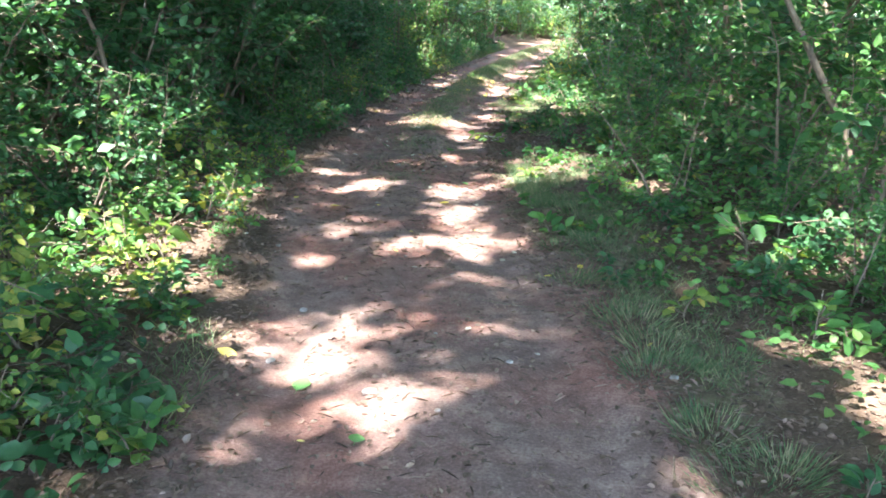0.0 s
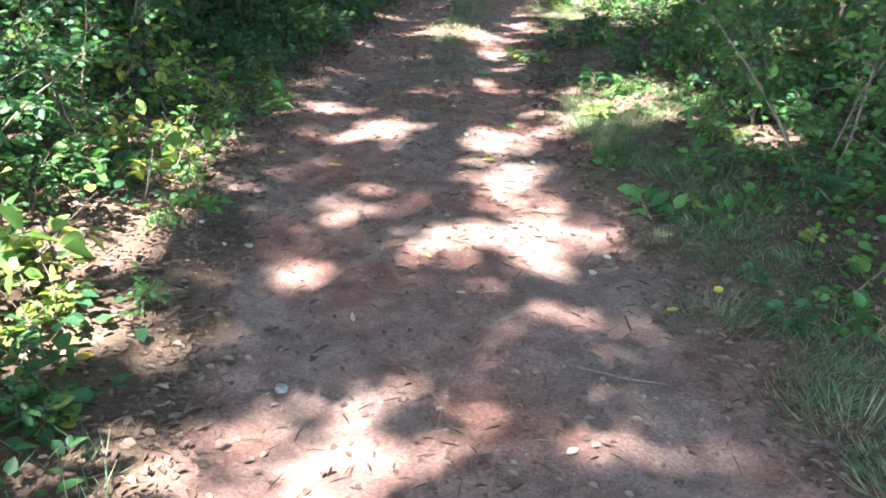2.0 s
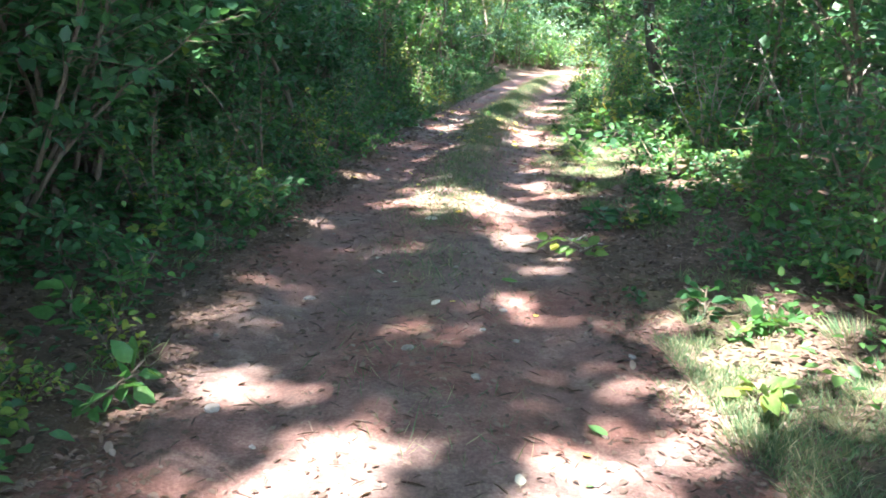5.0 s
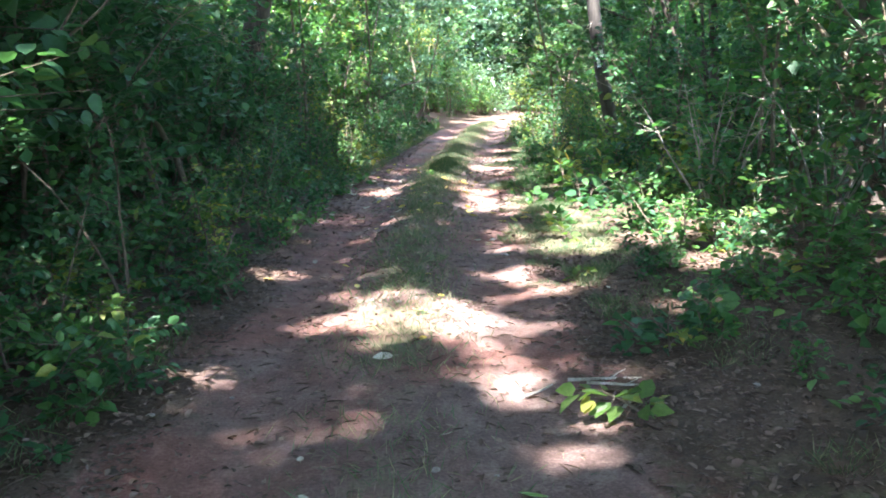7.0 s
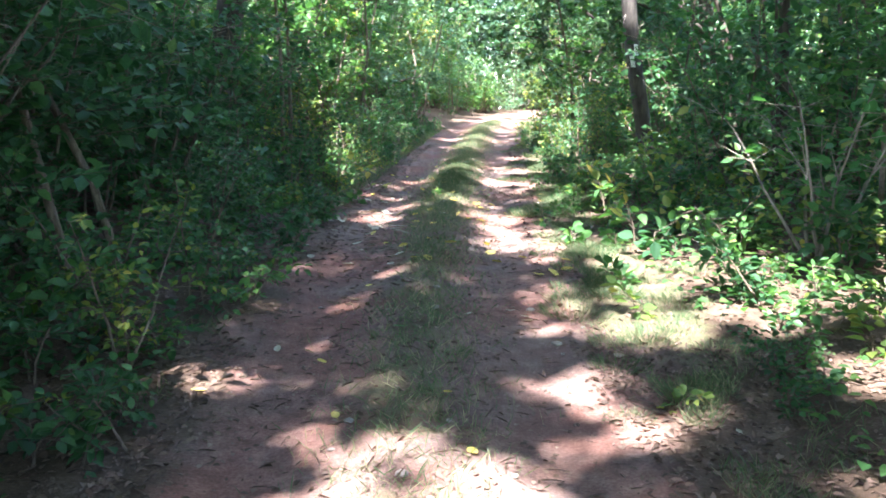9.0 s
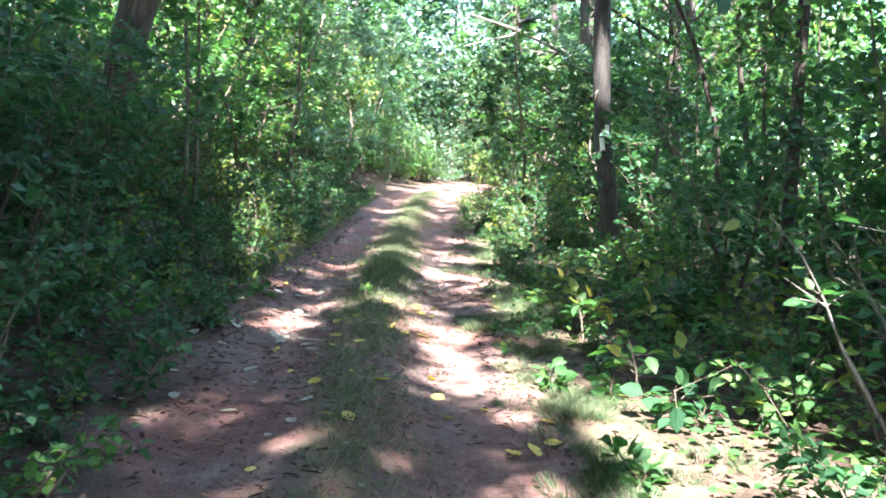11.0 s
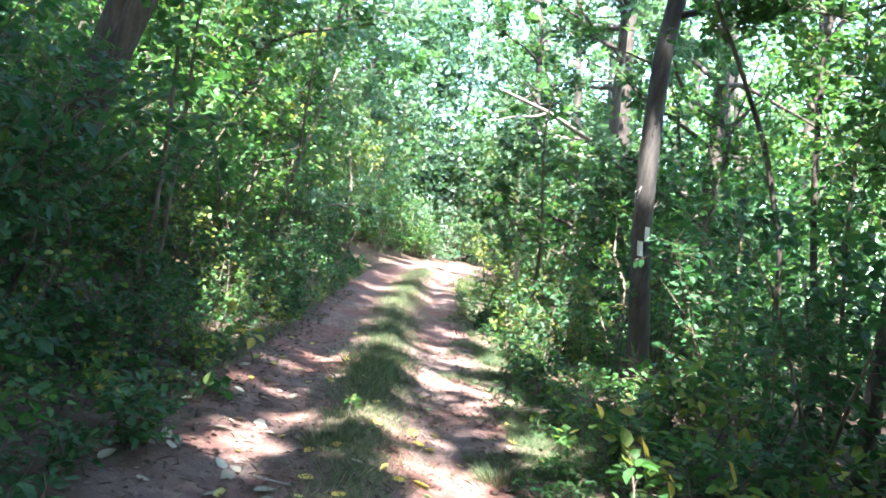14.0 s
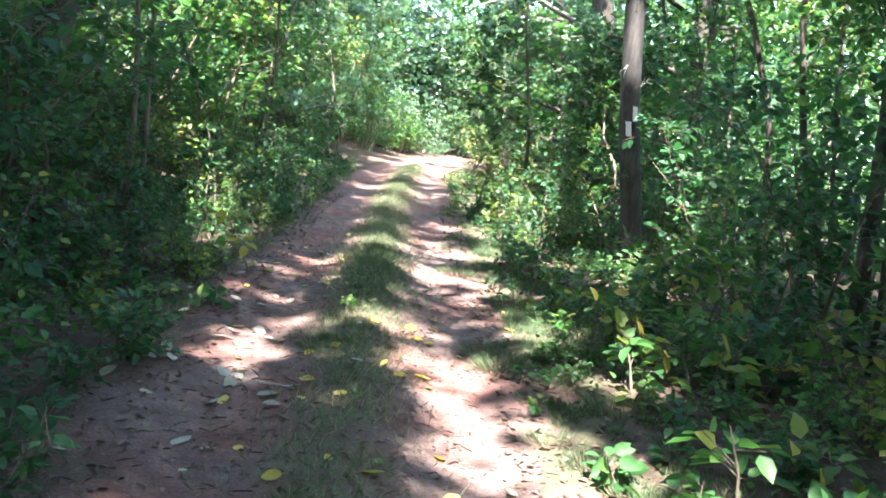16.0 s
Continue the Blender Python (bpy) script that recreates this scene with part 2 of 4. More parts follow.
def build_mesh(name, verts, faces, mats, smooth_shade=False):
    """A mesh from an array of corners and an array of faces with equally many sides."""
    verts, faces = np.asarray(verts, np.float32), np.asarray(faces, np.int32)
    me = bpy.data.meshes.new(name)
    me.vertices.add(len(verts))
    me.vertices.foreach_set("co", verts.ravel())
    k = faces.shape[1]
    me.loops.add(faces.size)
    me.loops.foreach_set("vertex_index", faces.ravel())
    me.polygons.add(len(faces))
    me.polygons.foreach_set("loop_start", np.arange(0, faces.size, k, dtype=np.int32))
    me.polygons.foreach_set("loop_total", np.full(len(faces), k, np.int32))
    me.update(calc_edges=True)
    if smooth_shade:
        me.polygons.foreach_set("use_smooth", np.ones(len(faces), bool))
    for m in mats:
        me.materials.append(m)
    return me


gx, gy = spread(-4.0, 4.0, 0.09, 60), spread(-1.5, 26.0, 0.1, 60)
X, Y = np.meshgrid(gx, gy)
Z = height(X, Y)
nx, ny = len(gx), len(gy)
idx = np.arange(nx * ny).reshape(ny, nx)
quads = np.stack([idx[:-1, :-1], idx[:-1, 1:], idx[1:, 1:], idx[1:, :-1]], -1).reshape(-1, 4)
gme = build_mesh("ground", np.stack([X, Y, Z], -1).reshape(-1, 3), quads, [SOIL], True)
S = X - center(Y)
wob = 0.5 * (bumps(X, Y, 0.8) - 0.5) + 0.25 * (bumps(X, Y, 0.25) - 0.5)
litter_mask = smooth(np.abs(S) + wob, 0.85, 1.35)
turf_mask = np.clip(0.75 * np.exp(-((S + wob * 0.3) / 0.3) ** 2) * np.interp(Y, [6, 8, 11, 17, 18], [0, 0.5, 0.85, 0.9, 1.0]) * smooth(bumps(X, Y, 0.7), 0.1, 0.5) + 0.7 * np.interp(Y, [8.5, 9.5, 11.5, 13], [1, 0.25, 0.25, 1]) * np.exp(-((S - 1.35 + wob) / 0.35) ** 2) * smooth(Y, 0, 3), 0, 1)
for key, mask in (("litter", litter_mask), ("turf", turf_mask)):
    gme.attributes.new(key, "FLOAT", "POINT").data.foreach_set("value", mask.ravel().astype(np.float32))
tagged(new("ground", gme), "trodden reddish dirt track with leaf litter and thin grass", "ground", kind="structure")


# ---- leaves and wood ----
def unit(v):
    return v / np.maximum(np.linalg.norm(v, axis=-1, keepdims=True), 1e-6)


def leaf_mesh(name, at, way, up, size, mat, wide=0.55, fold=0.12, two=False):
    """Blades at the places given: each a folded oval of four triangles, or a kite of two."""
    at, way, up = np.asarray(at, float), unit(np.asarray(way, float)), np.asarray(up, float)
    size = np.broadcast_to(np.asarray(size, float), (len(at),))[:, None]
    side = unit(np.cross(way, up))
    nor = np.cross(side, way)
    if two:
        shape = [(0, 0, 0), (-0.5, 0.45, 1), (0, 1, 0), (0.5, 0.45, 1)]
        cells = [(0, 3, 2), (0, 2, 1)]
    else:
        shape = [(0, 0, 0), (0.46, 0.28, 1), (0.40, 0.64, 0.9), (0, 1, -0.6), (-0.40, 0.64, 0.9), (-0.46, 0.28, 1)]
        cells = [(0, 1, 2, 3), (0, 3, 4, 5)]
    corners = np.stack([at + size * (way * v + side * (u * wide) + nor * (w * fold)) for u, v, w in shape], 1)
    base = (np.arange(len(at)) * len(shape))[:, None, None]
    faces = (base + np.array(cells)[None]).reshape(-1, len(cells[0]))
    return build_mesh(name, corners.reshape(-1, 3), faces, [mat])


def tube(points, radii, sides=6):
    """Corners and four-sided faces of a tapering limb along the points."""
    p = np.asarray(points, float)
    d = unit(np.gradient(p, axis=0))
    ref = np.where(np.abs(d[:, 2:3]) > 0.9, np.array([[1.0, 0, 0]]), np.array([[0, 0, 1.0]]))
    a = unit(np.cross(d, ref))
    b = np.cross(d, a)
    ang = np.linspace(0, 2 * np.pi, sides, endpoint=False)
    r = np.asarray(radii, float)[:, None, None]
    ring = p[:, None] + r * (a[:, None] * np.cos(ang)[None, :, None] + b[:, None] * np.sin(ang)[None, :, None])
    n = len(p)
    i = np.arange(n * sides).reshape(n, sides)
    j = np.roll(i, -1, 1)
    return ring.reshape(-1, 3), np.stack([i[:-1], j[:-1], j[1:], i[1:]], -1).reshape(-1, 4)


def tubes_mesh(name, limbs, mat, sides=6):
    vs, fs, n = [], [], 0
    for points, radii in limbs:
        v, f = tube(points, radii, sides)
        vs.append(v); fs.append(f + n); n += len(v)
    return build_mesh(name, np.concatenate(vs), np.concatenate(fs), [mat], True)


def part(name, me, parent, label=""):
    ob = new(name, me)
    ob.parent = parent
    if label:
        ob["label"] = label
    return ob


def limb(start, way, length, bend=0.25, steps=6, droop=0.0):
    """A crooked line from start."""
    p, d, out = np.array(start, float), unit(np.array(way, float)), []
    for _ in range(steps):
        out.append(p.copy())
        d = unit(d + rng.normal(0, bend, 3) * 0.4 + np.array([0, 0, -droop]))
        p = p + d * length / (steps - 1)
    return np.array(out)


def along(line, n, first=0.15):
    t = first + (1 - first) * rng.random(n)
    k = t * (len(line) - 1)
    i = np.minimum(k.astype(int), len(line) - 2)
    f = (k - i)[:, None]
    return line[i] * (1 - f) + line[i + 1] * f, unit(line[i + 1] - line[i])


def twig_leaves(lines, per, reach=0.03):
    """Places and ways of leaves along twigs, standing off sideways."""
    at, way = [], []
    for line in lines:
        p, d = along(line, per)
        off = rng.normal(0, 1, (per, 3))
        off = unit(off - (off * d).sum(1, keepdims=True) * d)
        off[:, 2] = off[:, 2] * 0.5
        w = unit(0.45 * d + off + np.array([0, 0, -0.15]))
        at.append(p + off * reach); way.append(w)
    at, way = np.concatenate(at), np.concatenate(way)
    up = np.array([0, 0, 1.0]) + rng.normal(0, 0.45, at.shape)
    return at, way, up


GREENS = {"deep": DEEP, "fresh": FRESH, "yellow": YELLOWING}


def bush(kind, tall, wide, stems, twigs, per, leaf, mat, label, category="shrub", leaf_low=0.15, two=False, wid=0.66, single=False, lean_by=1.0):
    """A plant with upright stems, side twigs and leaves; its foot is at the origin."""
    root = new(kind)
    mains, sides = [], []
    for _ in range(stems):
        a = rng.random() * 2 * np.pi
        lean = lean_by * wide / max(tall, 0.1) * rng.uniform(0.15, 0.75)
        line = limb((rng.normal(0, 0.05 * wide), rng.normal(0, 0.05 * wide), -0.04), (math.cos(a) * lean, math.sin(a) * lean, 1), tall * rng.uniform(0.75, 1.1), 0.3, 7)
        mains.append((line, np.linspace(0.007 + 0.006 * tall, 0.003, 7)))
        pts, ds = along(line, twigs, leaf_low)
        for p, d in zip(pts, ds):
            b = rng.random() * 2 * np.pi
            tw = limb(p, (math.cos(b), math.sin(b), rng.uniform(0.0, 0.7)), wide * rng.uniform(0.22, 0.5), 0.4, 3, 0.05)
            sides.append(tw)
    for m in mains:
        part("stem", tubes_mesh("stem", [m], STEM, 5), root)
    part("twigwork", tubes_mesh("twigwork", [(t[::2], (0.004, 0.0015)) for t in sides], STEM, 3), root)["kind"] = "stuff"
    at, way, up = twig_leaves(sides + [m[0][3:] for m in mains], per)
    sizes = leaf * rng.uniform(0.6, 1.2, len(at))
    if single:
        blade = leaf_mesh("leaf", [[0, 0, 0]], [[0, 1, 0]], [[0, 0, 1.0]], 1.0, mat, wid, 0.1)
        way = unit(way)
        side = unit(np.cross(way, up))
        nor = np.cross(side, way)
        for p, a, b, c, z in zip(at, side, way, nor, sizes):
            m = np.eye(4)
            m[:3, 0], m[:3, 1], m[:3, 2], m[:3, 3] = a * z, b * z, c * z, p
            part("leaf", blade, root).matrix_basis = Matrix(m.tolist())
        return tagged(root, label, category)
    part("foliage", leaf_mesh("foliage", at, way, up, sizes, mat, wid, 0.1, two), root)
    return tagged(root, label, category)


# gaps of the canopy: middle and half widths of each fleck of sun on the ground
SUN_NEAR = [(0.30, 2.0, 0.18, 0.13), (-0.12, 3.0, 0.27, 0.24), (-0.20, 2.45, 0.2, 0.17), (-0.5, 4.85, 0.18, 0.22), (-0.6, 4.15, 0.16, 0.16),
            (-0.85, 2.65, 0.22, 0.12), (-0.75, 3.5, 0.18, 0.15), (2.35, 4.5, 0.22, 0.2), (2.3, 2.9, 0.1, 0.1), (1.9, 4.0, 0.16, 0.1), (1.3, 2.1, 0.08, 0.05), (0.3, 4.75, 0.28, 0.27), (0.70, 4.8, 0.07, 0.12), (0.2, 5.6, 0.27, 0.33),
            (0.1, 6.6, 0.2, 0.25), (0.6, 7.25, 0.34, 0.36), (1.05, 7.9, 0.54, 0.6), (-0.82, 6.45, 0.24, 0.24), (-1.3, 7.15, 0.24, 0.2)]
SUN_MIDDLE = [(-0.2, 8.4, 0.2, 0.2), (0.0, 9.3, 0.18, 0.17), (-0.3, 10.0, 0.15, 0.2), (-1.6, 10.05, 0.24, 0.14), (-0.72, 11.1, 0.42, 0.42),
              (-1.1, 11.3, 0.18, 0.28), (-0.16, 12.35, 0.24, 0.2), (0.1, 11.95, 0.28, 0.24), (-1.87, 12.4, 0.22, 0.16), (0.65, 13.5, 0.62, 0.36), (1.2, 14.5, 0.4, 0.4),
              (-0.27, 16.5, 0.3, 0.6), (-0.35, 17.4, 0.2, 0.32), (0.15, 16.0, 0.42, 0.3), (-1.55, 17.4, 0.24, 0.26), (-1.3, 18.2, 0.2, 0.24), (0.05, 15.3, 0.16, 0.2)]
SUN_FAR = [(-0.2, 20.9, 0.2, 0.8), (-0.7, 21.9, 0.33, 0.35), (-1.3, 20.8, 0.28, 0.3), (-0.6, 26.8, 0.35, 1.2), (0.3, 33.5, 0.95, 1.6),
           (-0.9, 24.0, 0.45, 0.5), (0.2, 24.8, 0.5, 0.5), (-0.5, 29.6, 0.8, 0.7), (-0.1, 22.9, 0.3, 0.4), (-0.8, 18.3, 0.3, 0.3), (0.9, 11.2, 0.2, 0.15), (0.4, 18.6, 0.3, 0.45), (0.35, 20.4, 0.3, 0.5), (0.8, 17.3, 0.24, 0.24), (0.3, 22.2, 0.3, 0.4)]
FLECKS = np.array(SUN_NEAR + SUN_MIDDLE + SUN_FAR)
# light that falls on the painted trunk at these heights
ON_TRUNK = [(x - TO_SUN.x / TO_SUN.z * z, 22.2 - TO_SUN.y / TO_SUN.z * z, 0.16, 0.12) for x, z in ((2.2, 0.45), (1.9, 2.4), (1.86, 2.65), (1.83, 2.9), (1.8, 3.15), (1.72, 4.4))]


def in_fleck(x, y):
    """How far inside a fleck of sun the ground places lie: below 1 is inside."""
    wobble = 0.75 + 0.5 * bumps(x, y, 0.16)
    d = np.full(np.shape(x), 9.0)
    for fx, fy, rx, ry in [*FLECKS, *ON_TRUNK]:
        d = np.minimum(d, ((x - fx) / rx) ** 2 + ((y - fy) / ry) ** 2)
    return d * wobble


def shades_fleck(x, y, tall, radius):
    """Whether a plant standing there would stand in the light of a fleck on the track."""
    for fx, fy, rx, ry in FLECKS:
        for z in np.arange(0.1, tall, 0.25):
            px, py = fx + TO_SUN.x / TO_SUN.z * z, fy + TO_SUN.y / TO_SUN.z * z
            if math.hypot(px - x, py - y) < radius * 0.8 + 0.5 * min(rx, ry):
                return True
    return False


def stand(ob, x, y, size=1.0, turn=None, tilt=0.0, sink=0.02):
    """A copy of the plant on the ground there."""
    turn = rng.uniform(0, 360) if turn is None else turn
    m = pose(x, y, float(height(x, y)) - sink, rng.normal(0, tilt), rng.normal(0, tilt), turn) @ Matrix.Scale(size, 4)
    return copy_thing(ob, m)


def drop_all(roots):
    for root in roots:
        for o in (*root.children_recursive, root):
            bpy.data.objects.remove(o)


# ---- trees ----
def tree(line, radii, mat, label, crown_limbs=5, crown_from=0.6, leaf=0.1, leaves=60, leafmat=CANOPY, name="tree", reach=2.2):
    """A trunk with flared foot, limbs, and a loose crown on its upper part."""
    root = new(name)
    foot = np.array(line[0], float)
    root.location = foot
    rel = np.asarray(line, float) - foot
    fine = np.linspace(0, len(rel) - 1, 22)
    pts = np.stack([np.interp(fine, np.arange(len(rel)), rel[:, k]) for k in range(3)], 1)
    rad = np.interp(fine, np.arange(len(rel)), radii) * (1 + rng.normal(0, 0.035, 22))
    rad[0] *= 1.25
    pts[0, 2] -= 0.1
    part("trunk", tubes_mesh("trunk", [(pts, rad)], mat, 14), root)
    limbs, twigs = [], []
    for _ in range(crown_limbs):
        k = int(rng.uniform(crown_from, 0.98) * 21)
        a = rng.random() * 2 * np.pi
        lb = limb(pts[k], (math.cos(a), math.sin(a), rng.uniform(0.1, 0.8)), reach * rng.uniform(0.6, 1.2), 0.5, 8)
        limbs.append((lb, np.linspace(rad[k] * 0.45, 0.008, 8)))
        for p, d in zip(*along(lb, 9, 0.3)):
            twigs.append(limb(p, d + rng.normal(0, 0.8, 3), rng.uniform(0.4, 1.0), 0.5, 4))
    for lb in limbs:
        part("limb", tubes_mesh("limb", [lb], mat, 6), root)
    if limbs:
        part("twigwork", tubes_mesh("twigwork", [(t, np.linspace(0.008, 0.002, 4)) for t in twigs], mat, 3), root)["kind"] = "stuff"
        at, way, up = twig_leaves(twigs, leaves, 0.06)
        part("crown", leaf_mesh("crown", at, way, up, leaf * rng.uniform(0.7, 1.3, len(at)), leafmat, 0.8, 0.1, True), root)
    return tagged(root, label, "tree")


TRUNK_X = ([0.0, 0.3, 0.9, 1.9, 3.1, 4.1, 5.3, 8.0, 10.5], [2.34, 2.26, 2.16, 1.95, 1.80, 1.72, 1.77, 2.0, 2.1])
blaze_tree = tree([(x, 22.3, z) for z, x in zip(*TRUNK_X)], [0.18, 0.145, 0.13, 0.12, 0.115, 0.11, 0.105, 0.09, 0.05],
                  BARK_GREY, "grey-brown tree with two white paint blazes beside the track", 9, 0.6)
# broken side branches of the painted tree
for z, way, length, thick, mat, label in ((1.72, (1, 0.2, -0.05), 1.0, 0.016, BARK, "thin dark side branch"), (2.75, (-0.5, -0.2, 0.9), 0.5, 0.014, DEAD, "bleached broken branch stub"),
                                          (2.6, (-0.35, -0.3, -0.6), 0.35, 0.012, DEAD, "bleached broken branch stub"), (2.15, (0.6, -0.2, 0.6), 0.3, 0.012, DEAD, "bleached broken branch stub"),
                                          (3.4, (0.8, 0.1, 0.5), 0.4, 0.012, DEAD, "bleached broken branch stub"), (3.9, (-1, 0.2, 0.3), 1.1, 0.018, BARK, "thin dark side branch")):
    foot = np.array((float(np.interp(z, *TRUNK_X)) - 2.34, 0.0, z))
    main = limb(foot, way, length, 0.3, 7)
    fork = limb(main[3], np.array(way) + rng.normal(0, 0.5, 3), length * 0.5, 0.3, 5)
    part("side_branch", tubes_mesh("side_branch", [(main, np.linspace(thick, thick * 0.25, 7)), (fork, np.linspace(thick * 0.5, thick * 0.15, 5))], mat, 6), blaze_tree, label)
for dx, z in ((0.035, 1.93), (-0.045, 1.75)):
    bm = bmesh.new()
    cols = 5
    rows_v = []
    for iz in range(4):
        row = []
        for k in range(cols):
            u = (k / (cols - 1) - 0.5) * 0.062
            mid = np.interp(z + (iz - 1.5) * 0.057, *TRUNK_X)
            cx = mid + dx + u
            r = 0.129
            yy = 22.3 - math.sqrt(max(r * r - (cx - mid) ** 2, 0.001)) - 0.003
            row.append(bm.verts.new((cx - 2.34, yy - 22.3, z - 0.085 + iz * 0.17 / 3)))
        rows_v.append(row)
    for a, b in zip(rows_v, rows_v[1:]):
        for k in range(cols - 1):
            bm.faces.new((a[k], a[k + 1], b[k + 1], b[k]))
    me = bpy.data.meshes.new("paint_blaze")
    bm.to_mesh(me)
    bm.free()
    me.materials.append(PAINT)
    part("paint_blaze", me, blaze_tree, "white rectangular paint blaze")

leaning = tree([(-4.4, 20.5, 0.2), (-4.2, 20.5, 1.0), (-4.02, 20.5, 1.8), (-3.80, 20.5, 3.05), (-3.4, 20.4, 5.2), (-3.0, 20.2, 8.5), (-2.7, 20.0, 11)],
     [0.24, 0.2, 0.19, 0.175, 0.16, 0.12, 0.05], BARK, "dark furrowed tree trunk leaning out of the thicket", 8, 0.6)
twin = np.array([(0.2, -0.05, 0.7), (0.42, -0.1, 1.5), (0.72, -0.12, 2.7), (1.0, -0.12, 4.0), (1.5, -0.1, 6.5), (1.9, 0.0, 9.0)])
part("trunk", tubes_mesh("trunk", [(twin, (0.1, 0.13, 0.125, 0.115, 0.09, 0.04))], BARK, 12), leaning)
tree([(3.68, 15.0, 0.0), (3.64, 15.0, 1.0), (3.58, 15.0, 2.2), (3.6, 15.1, 4.0), (3.8, 15.2, 7.5), (3.9, 15.2, 11)],
     [0.25, 0.21, 0.2, 0.18, 0.14, 0.05], BARK, "stout dark-barked tree with pale patches in the thicket", 8, 0.6)
tree([(3.24, 19.0, 0.0), (3.17, 19.0, 0.95), (3.09, 19.0, 2.2), (3.0, 19.0, 3.55), (2.85, 19.1, 6), (2.7, 19.2, 8.5)],
     [0.085, 0.07, 0.065, 0.06, 0.045, 0.02], BARK, "slim dark tree leaning beside the track", 6, 0.6)
tree([(4.2, 31.0, 0.0), (4.0, 31.0, 1.5), (3.71, 31.0, 3.4), (3.21, 31.0, 6.4), (3.0, 31.0, 9), (2.9, 31.0, 12)],
     [0.28, 0.25, 0.22, 0.18, 0.14, 0.06], BARK, "dark forest tree with broken lower branches", 9, 0.5)
tree([(3.33, 21.0, 0.0), (3.27, 21.0, 0.5), (3.07, 21.0, 2.0), (2.64, 21.0, 3.05), (2.12, 21.0, 3.9), (1.5, 21.0, 4.8)],
     [0.045, 0.04, 0.035, 0.03, 0.024, 0.012], BARK, "thin crooked sapling bowed towards the track", 5, 0.85, 0.08, 40, FRESH, "sapling", 0.8)
tree([(4.1, 21.0, 0.0), (3.98, 21.0, 0.5), (3.5, 21.0, 1.7), (3.24, 21.0, 2.8), (3.05, 21.0, 4.0), (2.95, 21.0, 6.0)],
     [0.05, 0.045, 0.04, 0.034, 0.028, 0.012], BARK, "thin dark sapling among the bushes", 6, 0.5, 0.08, 40, FRESH, "sapling", 1.3)

for x, y, lean, tall in ((2.9, 18.2, -0.25, 4.2), (3.5, 20.0, -0.5, 5.0), (4.3, 19.2, 0.2, 4.6), (4.0, 17.4, -0.35, 4.4), (4.9, 21.5, -0.6, 5.5), (3.0, 23.5, 0.3, 5.2)):
    tree([(x, y, 0.0), (x + lean * 0.1, y, tall * 0.15), (x + lean * 0.6, y + 0.05, tall * 0.45), (x + lean * 0.8, y + 0.1, tall * 0.7), (x + lean * 1.5, y, tall)],
         [0.026, 0.023, 0.019, 0.014, 0.006], BARK, "thin bare-stemmed sapling among the bushes", 5, 0.5, 0.085, 22, FRESH, "sapling", 0.9)

# dead limb, bleached, slanting across behind the painted tree
dead_root = new("dead_branch")
dead_root.location = (3.6, 30.6, 2.9)
main = np.array([(0.35, 0.4, -0.3), (-0.4, -1.4, 0.45), (-1.3, -2.6, 0.75), (-2.3, -3.4, 0.95), (-3.3, -3.8, 1.1)])
forks = [(main, np.linspace(0.085, 0.02, 5))]
for k in (1, 2, 2, 3):
    forks.append((limb(main[k], (-1, rng.normal(0, 0.5), rng.uniform(-0.4, 0.6)), 1.3, 0.5, 6), np.linspace(0.025, 0.006, 6)))
part("limb", tubes_mesh("limb", forks, BARK_PALE, 6), dead_root)
tagged(dead_root, "bleached bare dead branch slanting from a tree", "branch")

def choose_leaf():
    return (CANOPY, HAZY, HAZY, FRESH)[int(rng.integers(4))]


# trees whose branches close over the far track
for x, y, lean, pale in ((-4.2, 27.5, 1.6, FRESH), (4.4, 26.5, -1.2, HAZY), (-4.0, 32.5, 1.8, HAZY), (4.0, 35.0, -1.8, FRESH), (-4.6, 37.5, 2.0, HAZY),
                         (2.9, 36.5, -1.3, CANOPY), (3.3, 29.5, -1.0, CANOPY), (-3.6, 38.5, 0.5, CANOPY), (4.6, 44.5, -1.4, HAZY),
                         (3.6, 41.0, -1.2, HAZY), (-3.6, 42.5, 1.6, FRESH), (5.5, 38.0, -1.5, HAZY), (-6.0, 30.0, 1.5, FRESH), (6.2, 30.5, -1.5, FRESH)):
    r = rng.uniform(0.1, 0.16)
    tree([(x, y, 0.0), (x + lean * 0.05, y, 1.5), (x + lean * 0.25, y, 4), (x + lean * 0.6, y, 7), (x + lean, y, 10)], [r * 1.2, r, r * 0.85, r * 0.6, r * 0.2],
         BARK, "leafy forest tree leaning over the track", 22, 0.16, 0.12, 46, pale, "tree", 2.9)

# trees that close the view behind the bend
for x, y in ((-2.2, 54.0), (-0.2, 56.5), (1.6, 58.0), (4.2, 60.0), (-1.4, 61.0), (7.0, 57.0), (-5.0, 62.0)):
    r = rng.uniform(0.1, 0.16)
    tree([(x, y, 0.0), (x + rng.normal(0, 0.2), y, 3), (x + rng.normal(0, 0.4), y, 7), (x, y, 12.5)], [r * 1.2, r, r * 0.7, r * 0.2],
         BARK, "dense green forest tree where the track bends away", 26, 0.3, 0.2, 36, choose_leaf(), "tree", 2.4)

# trees that carry the canopy
CANOPY_FEET = []
for y in np.arange(-7.0, 40.0, 5.2):
    for side in (-1, 1):
        x = center(y) + side * rng.uniform(5.8, 8.6) + (side > 0) * 1.0
        CANOPY_FEET.append((x, y + rng.uniform(-1.5, 1.5)))
for x, y in ((-11, 2), (-12, 11), (-11.5, 20), (-12, 29), (9.5, 6), (10, 16), (10.5, 26)):
    CANOPY_FEET.append((x, y))
FEET = np.array(CANOPY_FEET)


